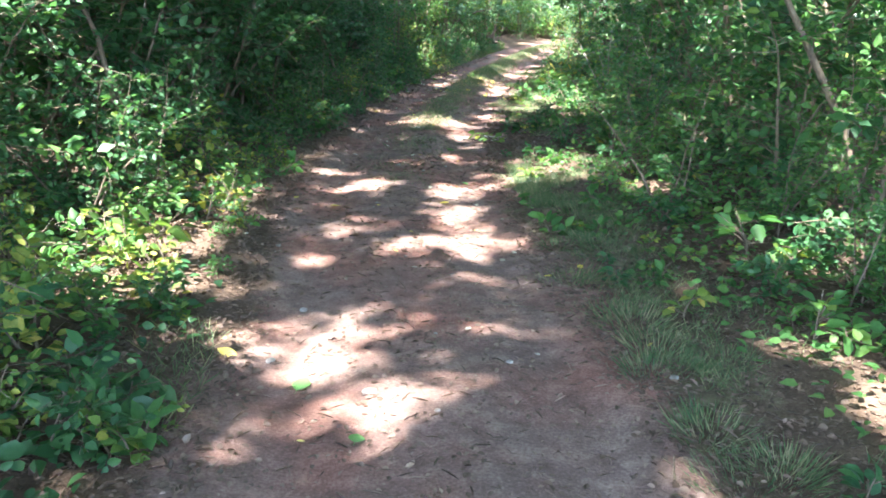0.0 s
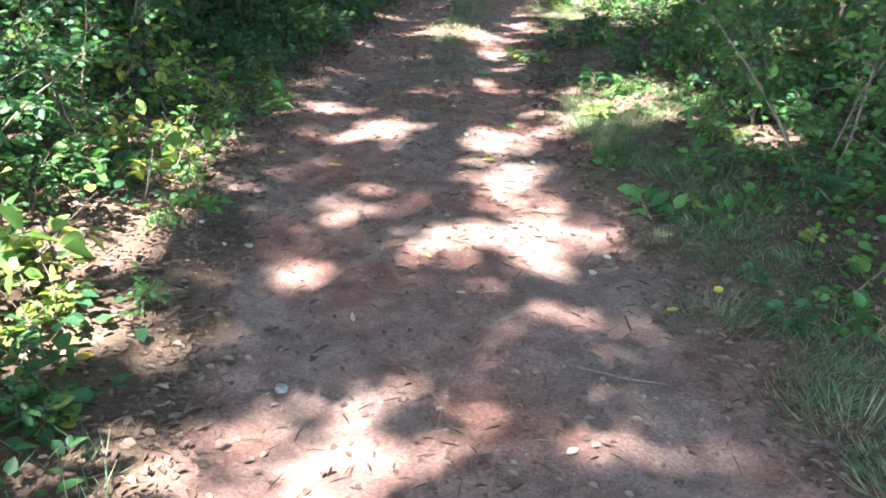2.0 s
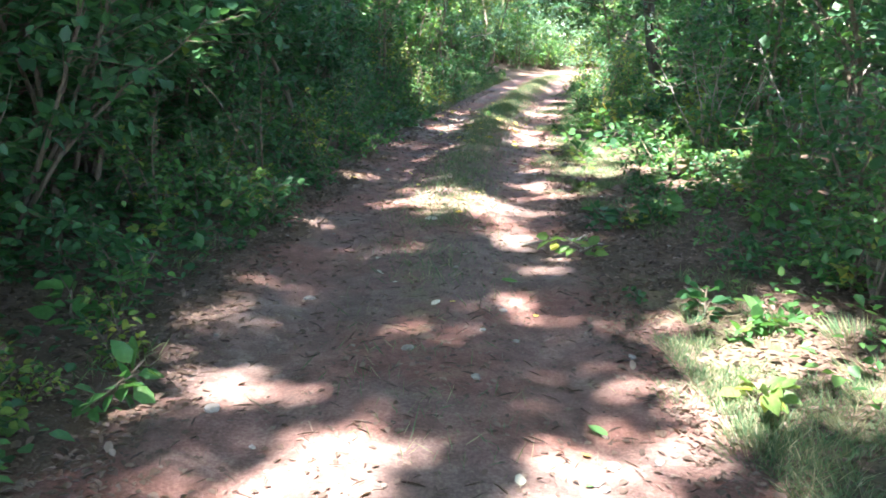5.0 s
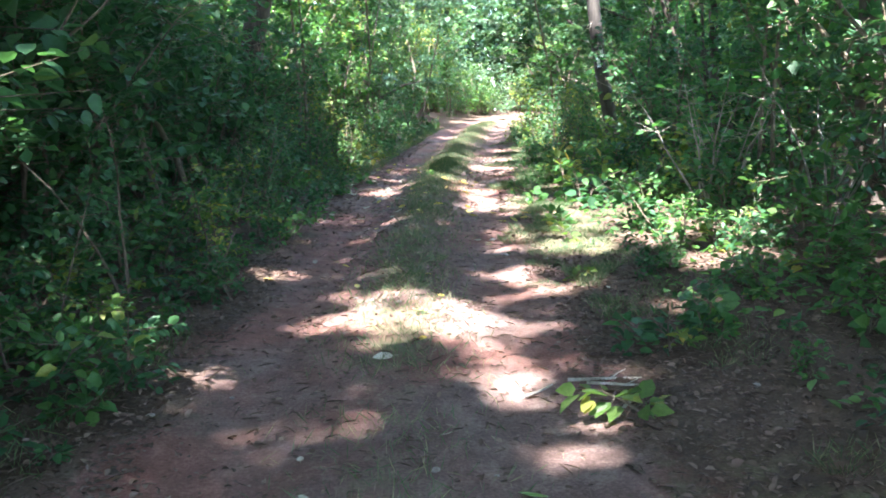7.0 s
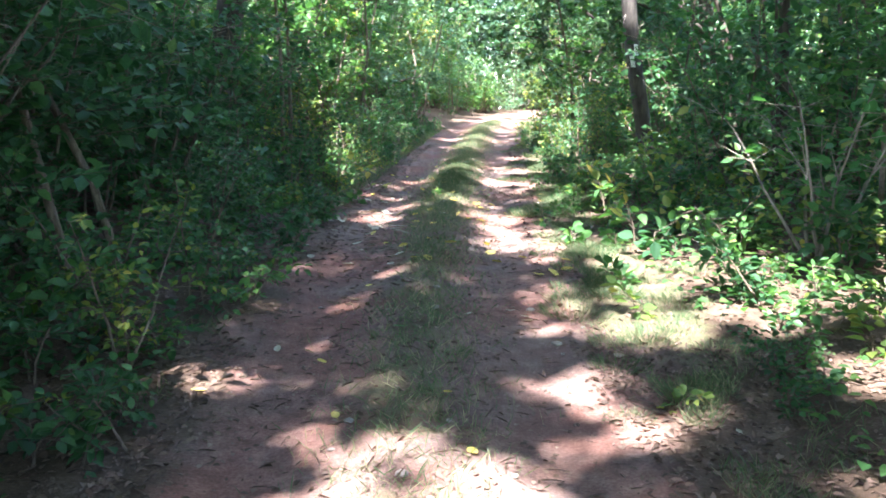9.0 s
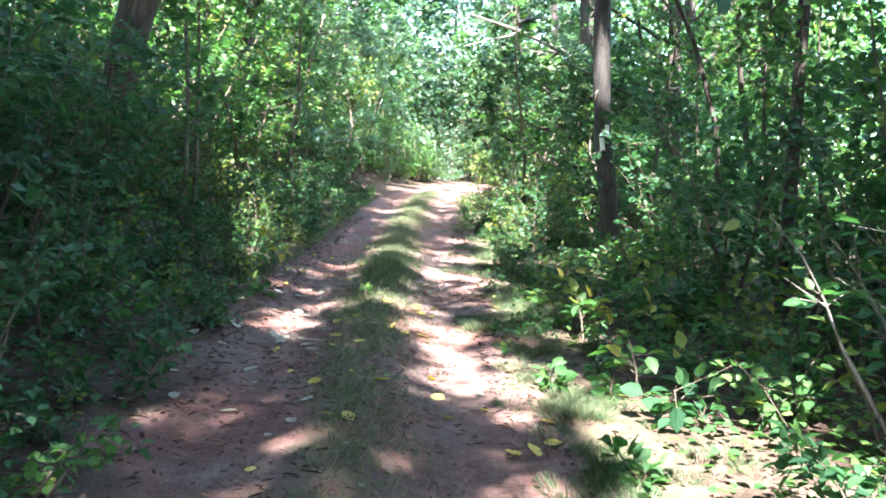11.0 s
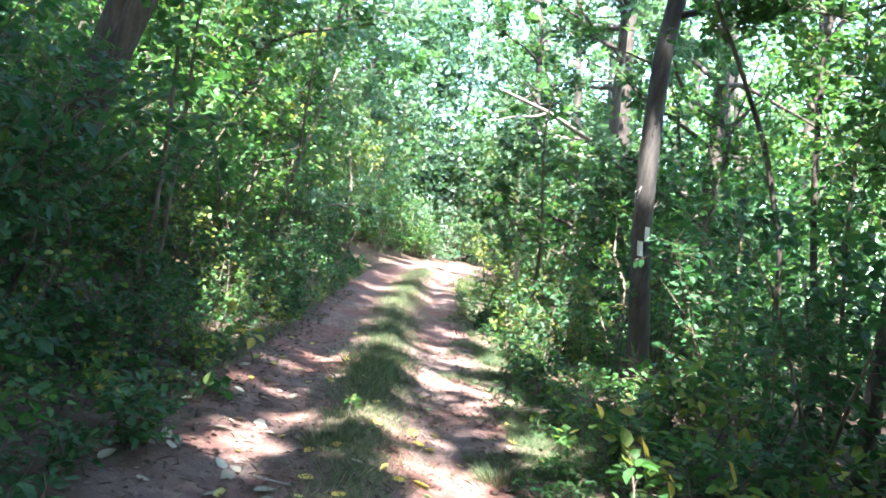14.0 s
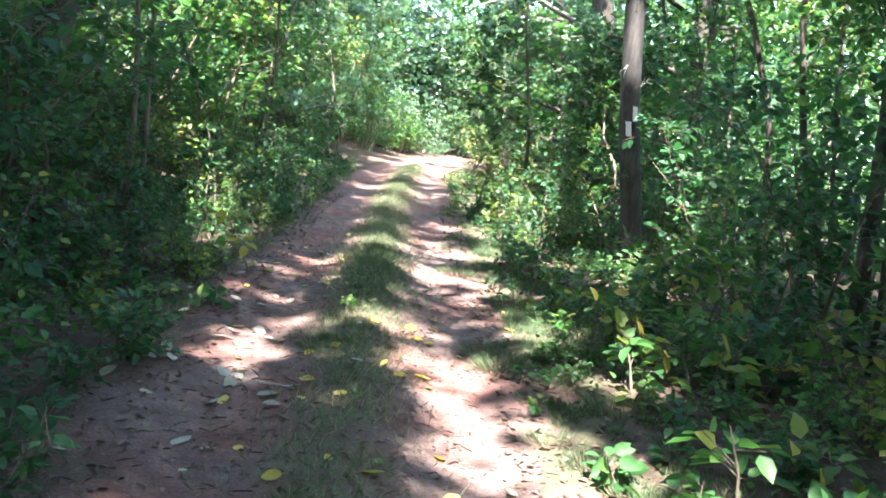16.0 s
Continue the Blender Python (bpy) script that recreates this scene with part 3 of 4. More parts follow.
def canopy_points():
    """Leaves of the canopy: dense over the track but for the flecks, patchy elsewhere."""
    made = []
    for n, xa, xb, ya, yb, size, tight in ((150000, -3.6, 2.6, -1.0, 36.0, 0.115, True), (130000, -13.0, 19.0, -9.0, 36.0, 0.27, False), (24000, -12.5, -2.2, 9.0, 24.0, 0.27, False), (3500, 2.4, 6.0, 15.6, 19.4, 0.27, False)):
        g = np.stack([rng.uniform(xa, xb, n), rng.uniform(ya, yb, n)], 1)
        s = g[:, 0] - center(g[:, 1])
        if tight:
            g[:, 0] += center(g[:, 1]) + 0.8
            s = g[:, 0] - center(g[:, 1])
        z = np.where(rng.random(n) < 0.45, rng.uniform(8.0, 10.0, n) if tight else rng.uniform(5.5, 8, n), rng.uniform(9.0, 14.0, n)) + 1.0 * bumps(g[:, 0], g[:, 1], 3.0)
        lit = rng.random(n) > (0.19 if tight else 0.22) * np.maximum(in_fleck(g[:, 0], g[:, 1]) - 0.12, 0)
        yy = g[:, 1]
        right = np.interp(yy, [3, 4, 9, 10, 13.2, 14, 15.2, 15.8, 20.0, 21.3, 25], [0.66, 0.64, 0.64, 0.61, 0.63, 0.56, 0.56, 0.82, 0.8, 0.5, 0.38])
        left = np.interp(yy, [2.6, 3.2, 4.5, 5.2, 8.0, 9.2, 22.5, 25.0], [0.5, 0.56, 0.57, 0.62, 0.58, 0.95, 0.95, 0.34])
        left = np.where((yy > 20) & (s > -1.9), 0.42, np.where((yy > 8) & (yy < 11.4) & (s > -3.0), 0.56, left))
        side = np.where(s > 0, np.where((s > 3.4) & (yy > 10) & (yy < 14.5), 0.62, right), left)
        patch = (0.6 * bumps(g[:, 0], g[:, 1], 1.1) + 0.4 * bumps(g[:, 0] + 31, g[:, 1], 0.4) > side) & (np.abs(s) > 1.25)
        if not tight:
            patch |= (np.abs(s) < 2.0) & (rng.random(n) < 0.3)
        patch |= (np.abs(s) < 1.25) & (bumps(g[:, 0] + 7, g[:, 1], 0.55) > 0.6) & (rng.random(n) < 0.6)
        patch &= ~((g[:, 0] > 1.5) & (g[:, 0] < 3.1) & (yy > 22.2) & (yy < 24.8))
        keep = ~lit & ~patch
        z = np.where(((g[:, 1] > 19) | (np.abs(s) < 2.6)) & (z < 8.5), z + 4.0, z)
        g, z = g[keep], z[keep]
        at = np.stack([g[:, 0] + TO_SUN.x / TO_SUN.z * z, g[:, 1] + TO_SUN.y / TO_SUN.z * z, z], 1)
        made.append((at, size))
    return made


def canopy_trees():
    clouds = canopy_points()
    owners = [np.argmin((c[:, None, 0] - FEET[None, :, 0]) ** 2 + (c[:, None, 1] - FEET[None, :, 1]) ** 2, 1) for c, _ in clouds]
    for k, (x, y) in enumerate(CANOPY_FEET):
        root = new("tree")
        base = np.array((x, y, float(height(x, y)) - 0.05))
        root.location = base
        r = rng.uniform(0.12, 0.2)
        trunk = limb((0, 0, 0), (rng.normal(0, 0.06), rng.normal(0, 0.06), 1), 11, 0.08, 9)
        part("trunk", tubes_mesh("trunk", [(trunk, np.linspace(r * 1.2, r * 0.4, 9))], BARK, 10), root)
        at = np.concatenate([c[o == k] for (c, _), o in zip(clouds, owners)])
        if len(at) < 30:
            tagged(root, "tall dark-barked forest tree", "tree", "trees beside the track")
            continue
        size = np.concatenate([np.full((o == k).sum(), s) for (_, s), o in zip(clouds, owners)])
        limbs = []
        for p in at[rng.integers(0, len(at), 7)] - base:
            q = trunk[5]
            mid = q * 0.5 + p * 0.5 + np.array((0, 0, 0.5))
            limbs.append((np.array([q, q * 0.6 + mid * 0.4 + rng.normal(0, 0.1, 3), mid, p]), np.linspace(r * 0.4, 0.012, 4)))
        for lb in limbs:
            part("limb", tubes_mesh("limb", [lb], BARK, 5), root)
        way = rng.normal(0, 1, at.shape) * np.array((1, 1, 0.35))
        up = np.array(TO_SUN) + rng.normal(0, 0.45, at.shape)
        part("crown", leaf_mesh("crown", at - base, way, up, size * rng.uniform(0.75, 1.25, len(at)), CANOPY, 1.2, 0.08, True), root)
        tagged(root, "tall forest tree with a leafy green crown", "tree", "trees beside the track")


canopy_trees()

# ---- thicket on both sides ----
patterns = []


def pattern(*a, **k):
    ob = bush(*a, **k)
    patterns.append(ob)
    return ob


TALL_DEEP = [pattern("shrub", 1.9, 1.3, 3, 16, 11, 0.09, DEEP, "dense dark green broadleaf shrub") for _ in range(3)]
TALL_FRESH = [pattern("shrub", 1.8, 1.3, 3, 15, 9, 0.085, FRESH, "fresh green leafy shrub catching the sun") for _ in range(3)]
TALL_YELLOW = [pattern("shrub", 1.6, 1.1, 3, 11, 8, 0.075, YELLOWING, "shrub with leaves turning yellow") for _ in range(2)]
TALL_HAZY = [pattern("shrub", 1.9, 1.3, 3, 15, 9, 0.09, HAZY, "pale green sunlit shrub") for _ in range(2)]
LOW_DEEP = [pattern("low_shrub", 0.6, 0.75, 2, 10, 7, 0.085, DEEP, "low dark green bush at the edge of the track") for _ in range(3)]
LOW_FRESH = [pattern("low_shrub", 0.55, 0.7, 2, 10, 6, 0.08, FRESH, "low bright green bush beside the track") for _ in range(3)]
LOW_YELLOW = [pattern("low_shrub", 0.55, 0.7, 2, 10, 6, 0.08, YELLOWING, "low bush with yellow-green leaves") for _ in range(2)]
HERB = [pattern("seedling", 0.24, 0.28, 1, 6, 4, 0.09, mat, "small broad-leaved seedling on the forest floor", "plant") for mat in (DEEP, FRESH, YELLOWING, FRESH)]
SAPLING = [pattern("sapling", 4.6, 2.6, 2, 18, 26, 0.115, mat, "slender leafy sapling in the thicket", "tree", leaf_low=0.18, two=True, lean_by=0.55) for mat in (DEEP, FRESH, FRESH, YELLOWING, HAZY)]


def choose(options, weights):
    return options[int(rng.choice(len(options), p=np.array(weights) / sum(weights)))]


def pick(group):
    return group[int(rng.integers(len(group)))]


def clear_of_trunk(x, y):
    """Whether the place lies before the leaning trunk, where the growth stays low."""
    return 13 < y < 21 and abs(x - np.interp(y, [12.3, 20.5], [-1.0, -4.1])) < 0.9


class Joined:
    """Far plants of a kind, joined into one mesh."""

    def __init__(self):
        self.v, self.f, self.m, self.n = [], [], [], 0

    def add(self, ob, x, y, size):
        m = np.array(pose(x, y, float(height(x, y)) - 0.02, 0, 0, rng.uniform(0, 360)) @ Matrix.Scale(size, 4))
        for child in ob.children:
            me = child.data
            if child.name.startswith("twigwork"):
                continue
            v = np.empty(len(me.vertices) * 3, np.float32)
            me.vertices.foreach_get("co", v)
            f = np.empty(len(me.loops), np.int32)
            me.loops.foreach_get("vertex_index", f)
            self.v.append(v.reshape(-1, 3) @ m[:3, :3].T + m[:3, 3])
            self.f.append(f.reshape(-1, 4) + self.n)
            self.m.append(np.full(len(f) // 4, MIXED.index(me.materials[0]), np.int32))
            self.n += len(v) // 3

    def finish(self, name, label, category):
        me = build_mesh(name, np.concatenate(self.v), np.concatenate(self.f), MIXED)
        me.polygons.foreach_set("material_index", np.concatenate(self.m))
        tagged(new(name, me), label, category, kind="stuff")


MIXED = [STEM, DEEP, FRESH, YELLOWING, HAZY]
far_thicket = Joined()
# saplings and tall shrubs, near ones first
for y in np.arange(-1.5, 47, 1.05):
    for side in (-1, 1):
        for lane in range(4):
            yy = y + rng.uniform(-0.5, 0.5)
            off = lane * 0.95 + rng.uniform(-0.35, 0.35)
            near = (2.35 if yy < 9 else 1.75) if side < 0 else (2.5 if yy < 9 else (2.35 if yy < 17.5 else 1.65))
            if yy > 33:
                near += 0.2
            x = float(center(yy)) + side * (near + off)
            size = rng.uniform(0.75, 1.2) * (0.65 if lane == 0 else 1.0)
            if math.hypot(x - 2.2, yy - 22.3) < 0.7 or (side > 0 and lane < 2 and 19.3 < yy < 22.0):
                size *= 0.5
            if 16 < yy < 22.2 and abs(x - np.interp(yy, [12.3, 22.3], [-1.0, 2.1])) < 0.75:
                size *= 0.38
            if shades_fleck(x, yy, 1.9 * size, 0.6 * size):
                continue
            # on the near left, mostly darker leaves stand in for shade
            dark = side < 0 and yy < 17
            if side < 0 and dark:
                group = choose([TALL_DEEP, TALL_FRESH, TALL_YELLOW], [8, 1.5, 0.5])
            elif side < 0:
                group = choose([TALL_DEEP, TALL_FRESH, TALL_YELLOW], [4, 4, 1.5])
            else:
                group = choose([TALL_DEEP, TALL_FRESH, TALL_YELLOW], [3, 5, 0.3 if yy < 17 else 1.5])
            if side > 0 and yy < 17 and rng.random() < (0.8 if lane < 2 and yy > 9.5 else 0.3):
                continue
            # darker leaves paint a shaded background behind the open stems
            if side > 0 and lane > 1 and 9.5 < yy < 17:
                group = TALL_DEEP
            if (yy > 25 or lane > 2) and rng.random() < 0.6:
                continue
            if yy > 25 or lane > 2:
                far_thicket.add(pick(group), x, yy, size)
            else:
                stand(pick(group), x, yy, size, None, 4)
for y in np.arange(0.0, 62, 1.9):
    for side in (-1, 1):
        for lane in range(3):
            yy = y + rng.uniform(-0.8, 0.8)
            x = float(center(min(yy, 42))) + side * (2.7 + lane * 1.8 + rng.uniform(-0.6, 0.6))
            size = rng.uniform(0.7, 1.25)
            if side > 0 and lane == 0 and yy < 24:
                x += 1.0
            if side < 0 and 5 < yy < 19:
                size *= 1.15
            if side > 0 and 13 < yy < 22.4 and x - np.interp(yy, [12.3, 22.3], [-1.0, 2.1]) < 2.7:
                continue
            if side < 0 and clear_of_trunk(x, yy):
                continue
            if yy < 40 and shades_fleck(x, yy, 4.6 * size, 0.75 * size):
                continue
            # left saplings mostly take the darker leaf to deepen the shade there
            stand(SAPLING[0] if side < 0 and 5 < yy < 19 and rng.random() < 0.8 else SAPLING[int(rng.integers(0, 3))] if yy < 26 else pick(SAPLING), x, yy, size, None, 5)
# the wall of shrubs, its shade put into darker leaves, and the leafy bank beyond it
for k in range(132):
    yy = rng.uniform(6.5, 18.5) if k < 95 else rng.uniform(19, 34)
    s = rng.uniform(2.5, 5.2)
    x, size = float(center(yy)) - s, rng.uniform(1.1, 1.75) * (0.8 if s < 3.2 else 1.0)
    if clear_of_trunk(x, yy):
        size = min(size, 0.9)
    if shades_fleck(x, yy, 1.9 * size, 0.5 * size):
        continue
    group = choose([TALL_DEEP, TALL_FRESH], [9, 0.6]) if k < 95 else choose([TALL_FRESH, TALL_YELLOW, TALL_HAZY], [5, 0.8, 1])
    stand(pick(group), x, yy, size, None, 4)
for k in range(14):
    yy = rng.uniform(22, 35)
    x, size = float(center(yy)) - rng.uniform(3.2, 6.0), rng.uniform(0.85, 1.35)
    if not shades_fleck(x, yy, 4.6 * size, 0.5 * size):
        stand(SAPLING[int(rng.integers(1, 3))], x, yy, size, None, 5)
# the thicket that closes the view where the track bends away
for k in range(70):
    yy = rng.uniform(44, 66)
    x = rng.uniform(-9, 9)
    if abs(x - float(center(yy))) < 1.4 and yy < 50:
        continue
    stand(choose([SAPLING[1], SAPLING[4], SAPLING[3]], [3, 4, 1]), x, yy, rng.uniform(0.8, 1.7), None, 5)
for k in range(60):
    yy = rng.uniform(40, 58)
    x = float(center(yy)) + rng.choice([-1, 1]) * rng.uniform(1.4, 5)
    far_thicket.add(pick(TALL_FRESH), x, yy, rng.uniform(0.8, 1.3))

# far shrubs whose pale leaf colour carries the bright haze at the bend
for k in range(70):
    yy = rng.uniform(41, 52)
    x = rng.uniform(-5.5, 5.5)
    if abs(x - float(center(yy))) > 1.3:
        far_thicket.add(pick(TALL_HAZY), x, yy, rng.uniform(0.8, 1.5))

# low growth along the edges
for y in np.arange(0.3, 34, 0.5):
    for side in (-1, 1):
        for lane in range(3 if side < 0 else 4):
            if rng.random() < (0.15 if side < 0 else (0.5 if y < 9 else 0.35 if y < 18 else 0.2)):
                continue
            yy = y + rng.uniform(-0.25, 0.25)
            near = (1.35 if yy < 9 else 1.25) if side < 0 else (2.2 if yy < 9 else 1.75 if yy < 17 else 1.25)
            x = float(center(yy)) + side * (near + lane * 0.5 + rng.uniform(-0.15, 0.2))
            size = rng.uniform(0.5, 1.15) * (0.7 + 0.2 * lane)
            if 16 < yy < 22.3 and abs(x - np.interp(yy, [12.3, 22.3], [-1.0, 2.1])) < 0.6:
                size *= 0.7
            if shades_fleck(x, yy, 0.6 * size, 0.35 * size):
                continue
            # further along the left, shade is put in as more dark-leaved bushes
            if side < 0:
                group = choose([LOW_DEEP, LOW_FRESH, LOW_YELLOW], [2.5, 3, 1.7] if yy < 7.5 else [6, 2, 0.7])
            else:
                group = choose([LOW_DEEP, LOW_FRESH, LOW_YELLOW], [3, 4, 0.3 if yy < 16 else 1.2])
            stand(pick(group), x, yy, size, None, 6)
for k in range(225):
    yy = rng.uniform(0.6, 20)
    side = rng.choice([-1, 1])
    s = rng.uniform(1.05, 3.2)
    x = float(center(yy)) + side * s
    stand(HERB[int(rng.integers(len(HERB)))], x, yy, rng.uniform(0.5, 1.2), None, 8)
# plants that stand out along the way
BIG_SEEDLING = pattern("seedling", 0.5, 0.5, 1, 6, 3, 0.125, FRESH_ONE, "tall bright green seedling with broad leaves", "plant", wid=0.62, single=True)
BIG_YELLOW = pattern("seedling", 0.42, 0.5, 1, 6, 3, 0.115, YELLOW_ONE, "seedling with yellow-green broad leaves at the edge", "plant", single=True)
BIG_DEEP = pattern("seedling", 0.4, 0.5, 1, 7, 3, 0.12, DEEP_ONE, "dark green broad-leaved plant at the edge of the dirt", "plant", single=True)
for k in range(18):
    y = rng.uniform(15.3, 19.0)
    stand((BIG_SEEDLING, BIG_YELLOW, BIG_DEEP)[k % 3], float(center(y)) + rng.uniform(1.7, 3.2), y, rng.uniform(0.6, 1.2), None, 6)
for k in range(16):
    y = rng.uniform(8.8, 12.6)
    stand(BIG_DEEP, float(center(y)) - rng.uniform(1.35, 2.4), y, rng.uniform(0.5, 0.9), None, 6)
for ob, x, y, size in ((BIG_SEEDLING, 2.37, 4.4, 1.2), (BIG_SEEDLING, 2.38, 2.9, 0.9), (BIG_SEEDLING, 1.63, 9.1, 1.1), (BIG_SEEDLING, 1.9, 9.0, 0.9),
                       (BIG_SEEDLING, 0.95, 12.0, 0.5), (BIG_SEEDLING, 1.2, 13.2, 0.6), (BIG_SEEDLING, -0.98, 18.3, 0.45), (BIG_SEEDLING, 2.9, 11.6, 1.7),
                       (BIG_YELLOW, 0.78, 17.8, 1.2), (BIG_YELLOW, 0.95, 17.5, 1.1), (BIG_YELLOW, 1.05, 18.0, 1.2), (BIG_SEEDLING, 1.3, 17.7, 1.2), (BIG_YELLOW, 0.9, 18.5, 1.0), (BIG_SEEDLING, 0.6, 18.6, 0.7), (BIG_YELLOW, 1.2, 17.2, 1.2), (BIG_YELLOW, -1.6, 5.0, 0.8), (BIG_YELLOW, -1.75, 5.6, 0.9),
                       (BIG_YELLOW, -1.55, 4.6, 0.9), (BIG_YELLOW, -1.2, 3.2, 0.7), (BIG_YELLOW, -1.5, 3.7, 1.1), (BIG_SEEDLING, -1.75, 3.7, 1.0), (BIG_SEEDLING, -1.2, 4.4, 0.6),
                       (BIG_DEEP, -0.62, 1.65, 1.0), (BIG_DEEP, -0.95, 1.85, 1.0), (BIG_DEEP, -0.85, 1.35, 0.9), (BIG_SEEDLING, 0.1, 16.85, 0.4), (BIG_YELLOW, -1.9, 19.6, 1.2)):
    stand(ob, x, y, size, None, 5)
for x, y, size in ((0.95, 23.6, 0.8), (1.45, 25.0, 1.1), (1.25, 22.6, 0.7), (0.9, 26.6, 1.0), (1.9, 26.0, 1.2), (-2.7, 21.6, 0.9), (-2.9, 23.4, 1.1)):
    stand(pick(TALL_YELLOW), x, y, size, None, 4)
OPEN_BUSH = pattern("shrub", 1.5, 1.1, 5, 6, 3, 0.11, OPEN_LEAF, "open bush with pale bare stems and sunlit leaves", leaf_low=0.5, wid=0.6, single=True)
for child in OPEN_BUSH.children:
    if child.name.startswith(("stem", "twigwork")):
        child.data.materials[0] = BARK_PALE
stand(OPEN_BUSH, 1.85, 14.5, 1.0, 20)
stand(OPEN_BUSH, 2.25, 15.1, 0.95, 140)
stand(OPEN_BUSH, 2.75, 13.9, 1.1, 250)
far_thicket.finish("thicket", "green thicket of bushes deeper in the woods", "thicket")
drop_all(patterns)


def far_woods(name, n, xa, xb, ya, yb, top, size, mat, label, level):
    """Foliage of the woods beyond, in loose masses with gaps."""
    x, y, z = rng.uniform(xa, xb, n), rng.uniform(ya, yb, n), rng.uniform(0, top, n)
    mass = 0.5 * bumps(x + 0.6 * z, y + 13, 3.5) + 0.3 * bumps(x - z, y + 1.3 * z, 1.6) + 0.2 * bumps(y + z, x - z, 0.8)
    k = mass > level + 0.12 * (z / top) ** 2
    k &= np.abs(x - center(y)) > 1.8 + 0.6 * (z > 2.5) * (z < 5)
    x, y, z = x[k], y[k], z[k] + height(x[k], y[k])
    at = np.stack([x, y, z], 1)
    way = rng.normal(0, 1, at.shape) * np.array((1, 1, 0.5)) + np.array((0, 0, -0.3))
    up = np.array((0, 0, 1.0)) + rng.normal(0, 0.6, at.shape)
    me = leaf_mesh(name, at, way, up, size * rng.uniform(0.5, 1.2, len(x)), mat, 1.0, 0.1, True)
    tagged(new(name, me), label, "woods", kind="stuff")


# the haze of the woods ahead is painted as pale leaves
far_woods("woods_ahead", 190000, -24, 24, 44, 74, 22, 0.27, HAZY, "foliage of the woods ahead, sunlit haze put into its pale colour", 0.345)
# shade of the woods on the left is put into the dark leaf colour
far_woods("woods_beside", 90000, -25, -7.0, -3, 46, 10, 0.32, DEEP, "foliage deep in the woods, shade put into its dark green", 0.28)
far_woods("woods_across", 130000, 7.0, 18, -3, 46, 8, 0.16, FRESH, "sunlit green foliage across the woods", 0.36)
far_woods("understorey", 24000, 2.6, 7.5, 13.5, 30, 3.4, 0.13, DEEP, "dark green understorey leaves behind the slim stems", 0.40)


# ---- grass, litter and small things on the ground ----
def grass(name, n, place, tall, label):
    x, y = place(n)
    at = np.stack([x, y, height(x, y) - 0.005], 1)
    way = np.stack([rng.normal(0, 0.8, len(x)), rng.normal(0, 0.8, len(x)), np.ones(len(x))], 1)
    up = rng.normal(0, 1, at.shape) * np.array((1, 1, 0.2))
    me = leaf_mesh(name, at, way, up, tall * rng.uniform(0.35, 1.15, len(x)), GRASS, 0.04, 0.02, True)
    tagged(new(name, me), label, "grass", kind="stuff")


def tufted(x, y, size, level):
    return bumps(x, y, size) + 0.5 * bumps(x + 9, y, size * 0.3) > level


def hump_strip(n):
    y = rng.uniform(6.5, 38, n)
    x = center(y) + rng.normal(0.02, 0.21, n)
    k = tufted(x, y, 0.6, 0.68) | (y > 17)
    k &= rng.random(n) < np.interp(y, [6.5, 9, 12, 17, 18], [0.06, 0.22, 0.42, 0.5, 0.65])
    return x[k], y[k]


def right_verge(n):
    y = rng.uniform(0.5, 34, n)
    x = center(y) + 1.35 + np.abs(rng.normal(0, 0.38, n)) - 0.2 + 0.15 * (y < 5)
    k = tufted(x, y, 0.55, 0.86) & (rng.random(n) < np.interp(y, [5, 6, 8.4, 9.5, 11.5, 12.5, 30], [0.35, 1, 1, 0.25, 0.3, 1, 1]))
    return x[k], y[k]


def left_verge(n):
    y = rng.uniform(0.5, 34, n)
    x = center(y) - 1.1 - np.abs(rng.normal(0, 0.3, n))
    k = tufted(x, y, 0.5, 1.0) | (y > 19)
    return x[k], y[k]


def carpet(name, n, near, reach, side, mat, label, size):
    """Low broad leaves of seedlings and creepers covering the floor in drifts."""
    y = rng.uniform(0.4, 27, n)
    s = near + reach * rng.random(n) ** 0.8
    x = center(y) + side * s
    k = bumps(x + 5, y, 0.9) + 0.45 * bumps(x, y + 8, 0.3) > (0.62 if side < 0 else 0.74)
    x, y, s = x[k], y[k], s[k]
    z = height(x, y) + rng.uniform(0.03, 0.10 + 0.22 * smooth(s, near, near + 1.2) * bumps(x, y, 0.5), len(x))
    at = np.stack([x, y, z], 1)
    way = rng.normal(0, 1, at.shape) * np.array((1, 1, 0.25))
    up = np.array((0, 0, 1.0)) + rng.normal(0, 0.35, at.shape)
    tagged(new(name, leaf_mesh(name, at, way, up, size * rng.uniform(0.5, 1.2, len(x)), mat, 0.7, 0.1)), label, "ground cover", kind="stuff")


def hump_tufts(n):
    y = 20.1 + rng.normal(0, 0.75, n)
    return center(y) + rng.normal(0.08, 0.17, n), y


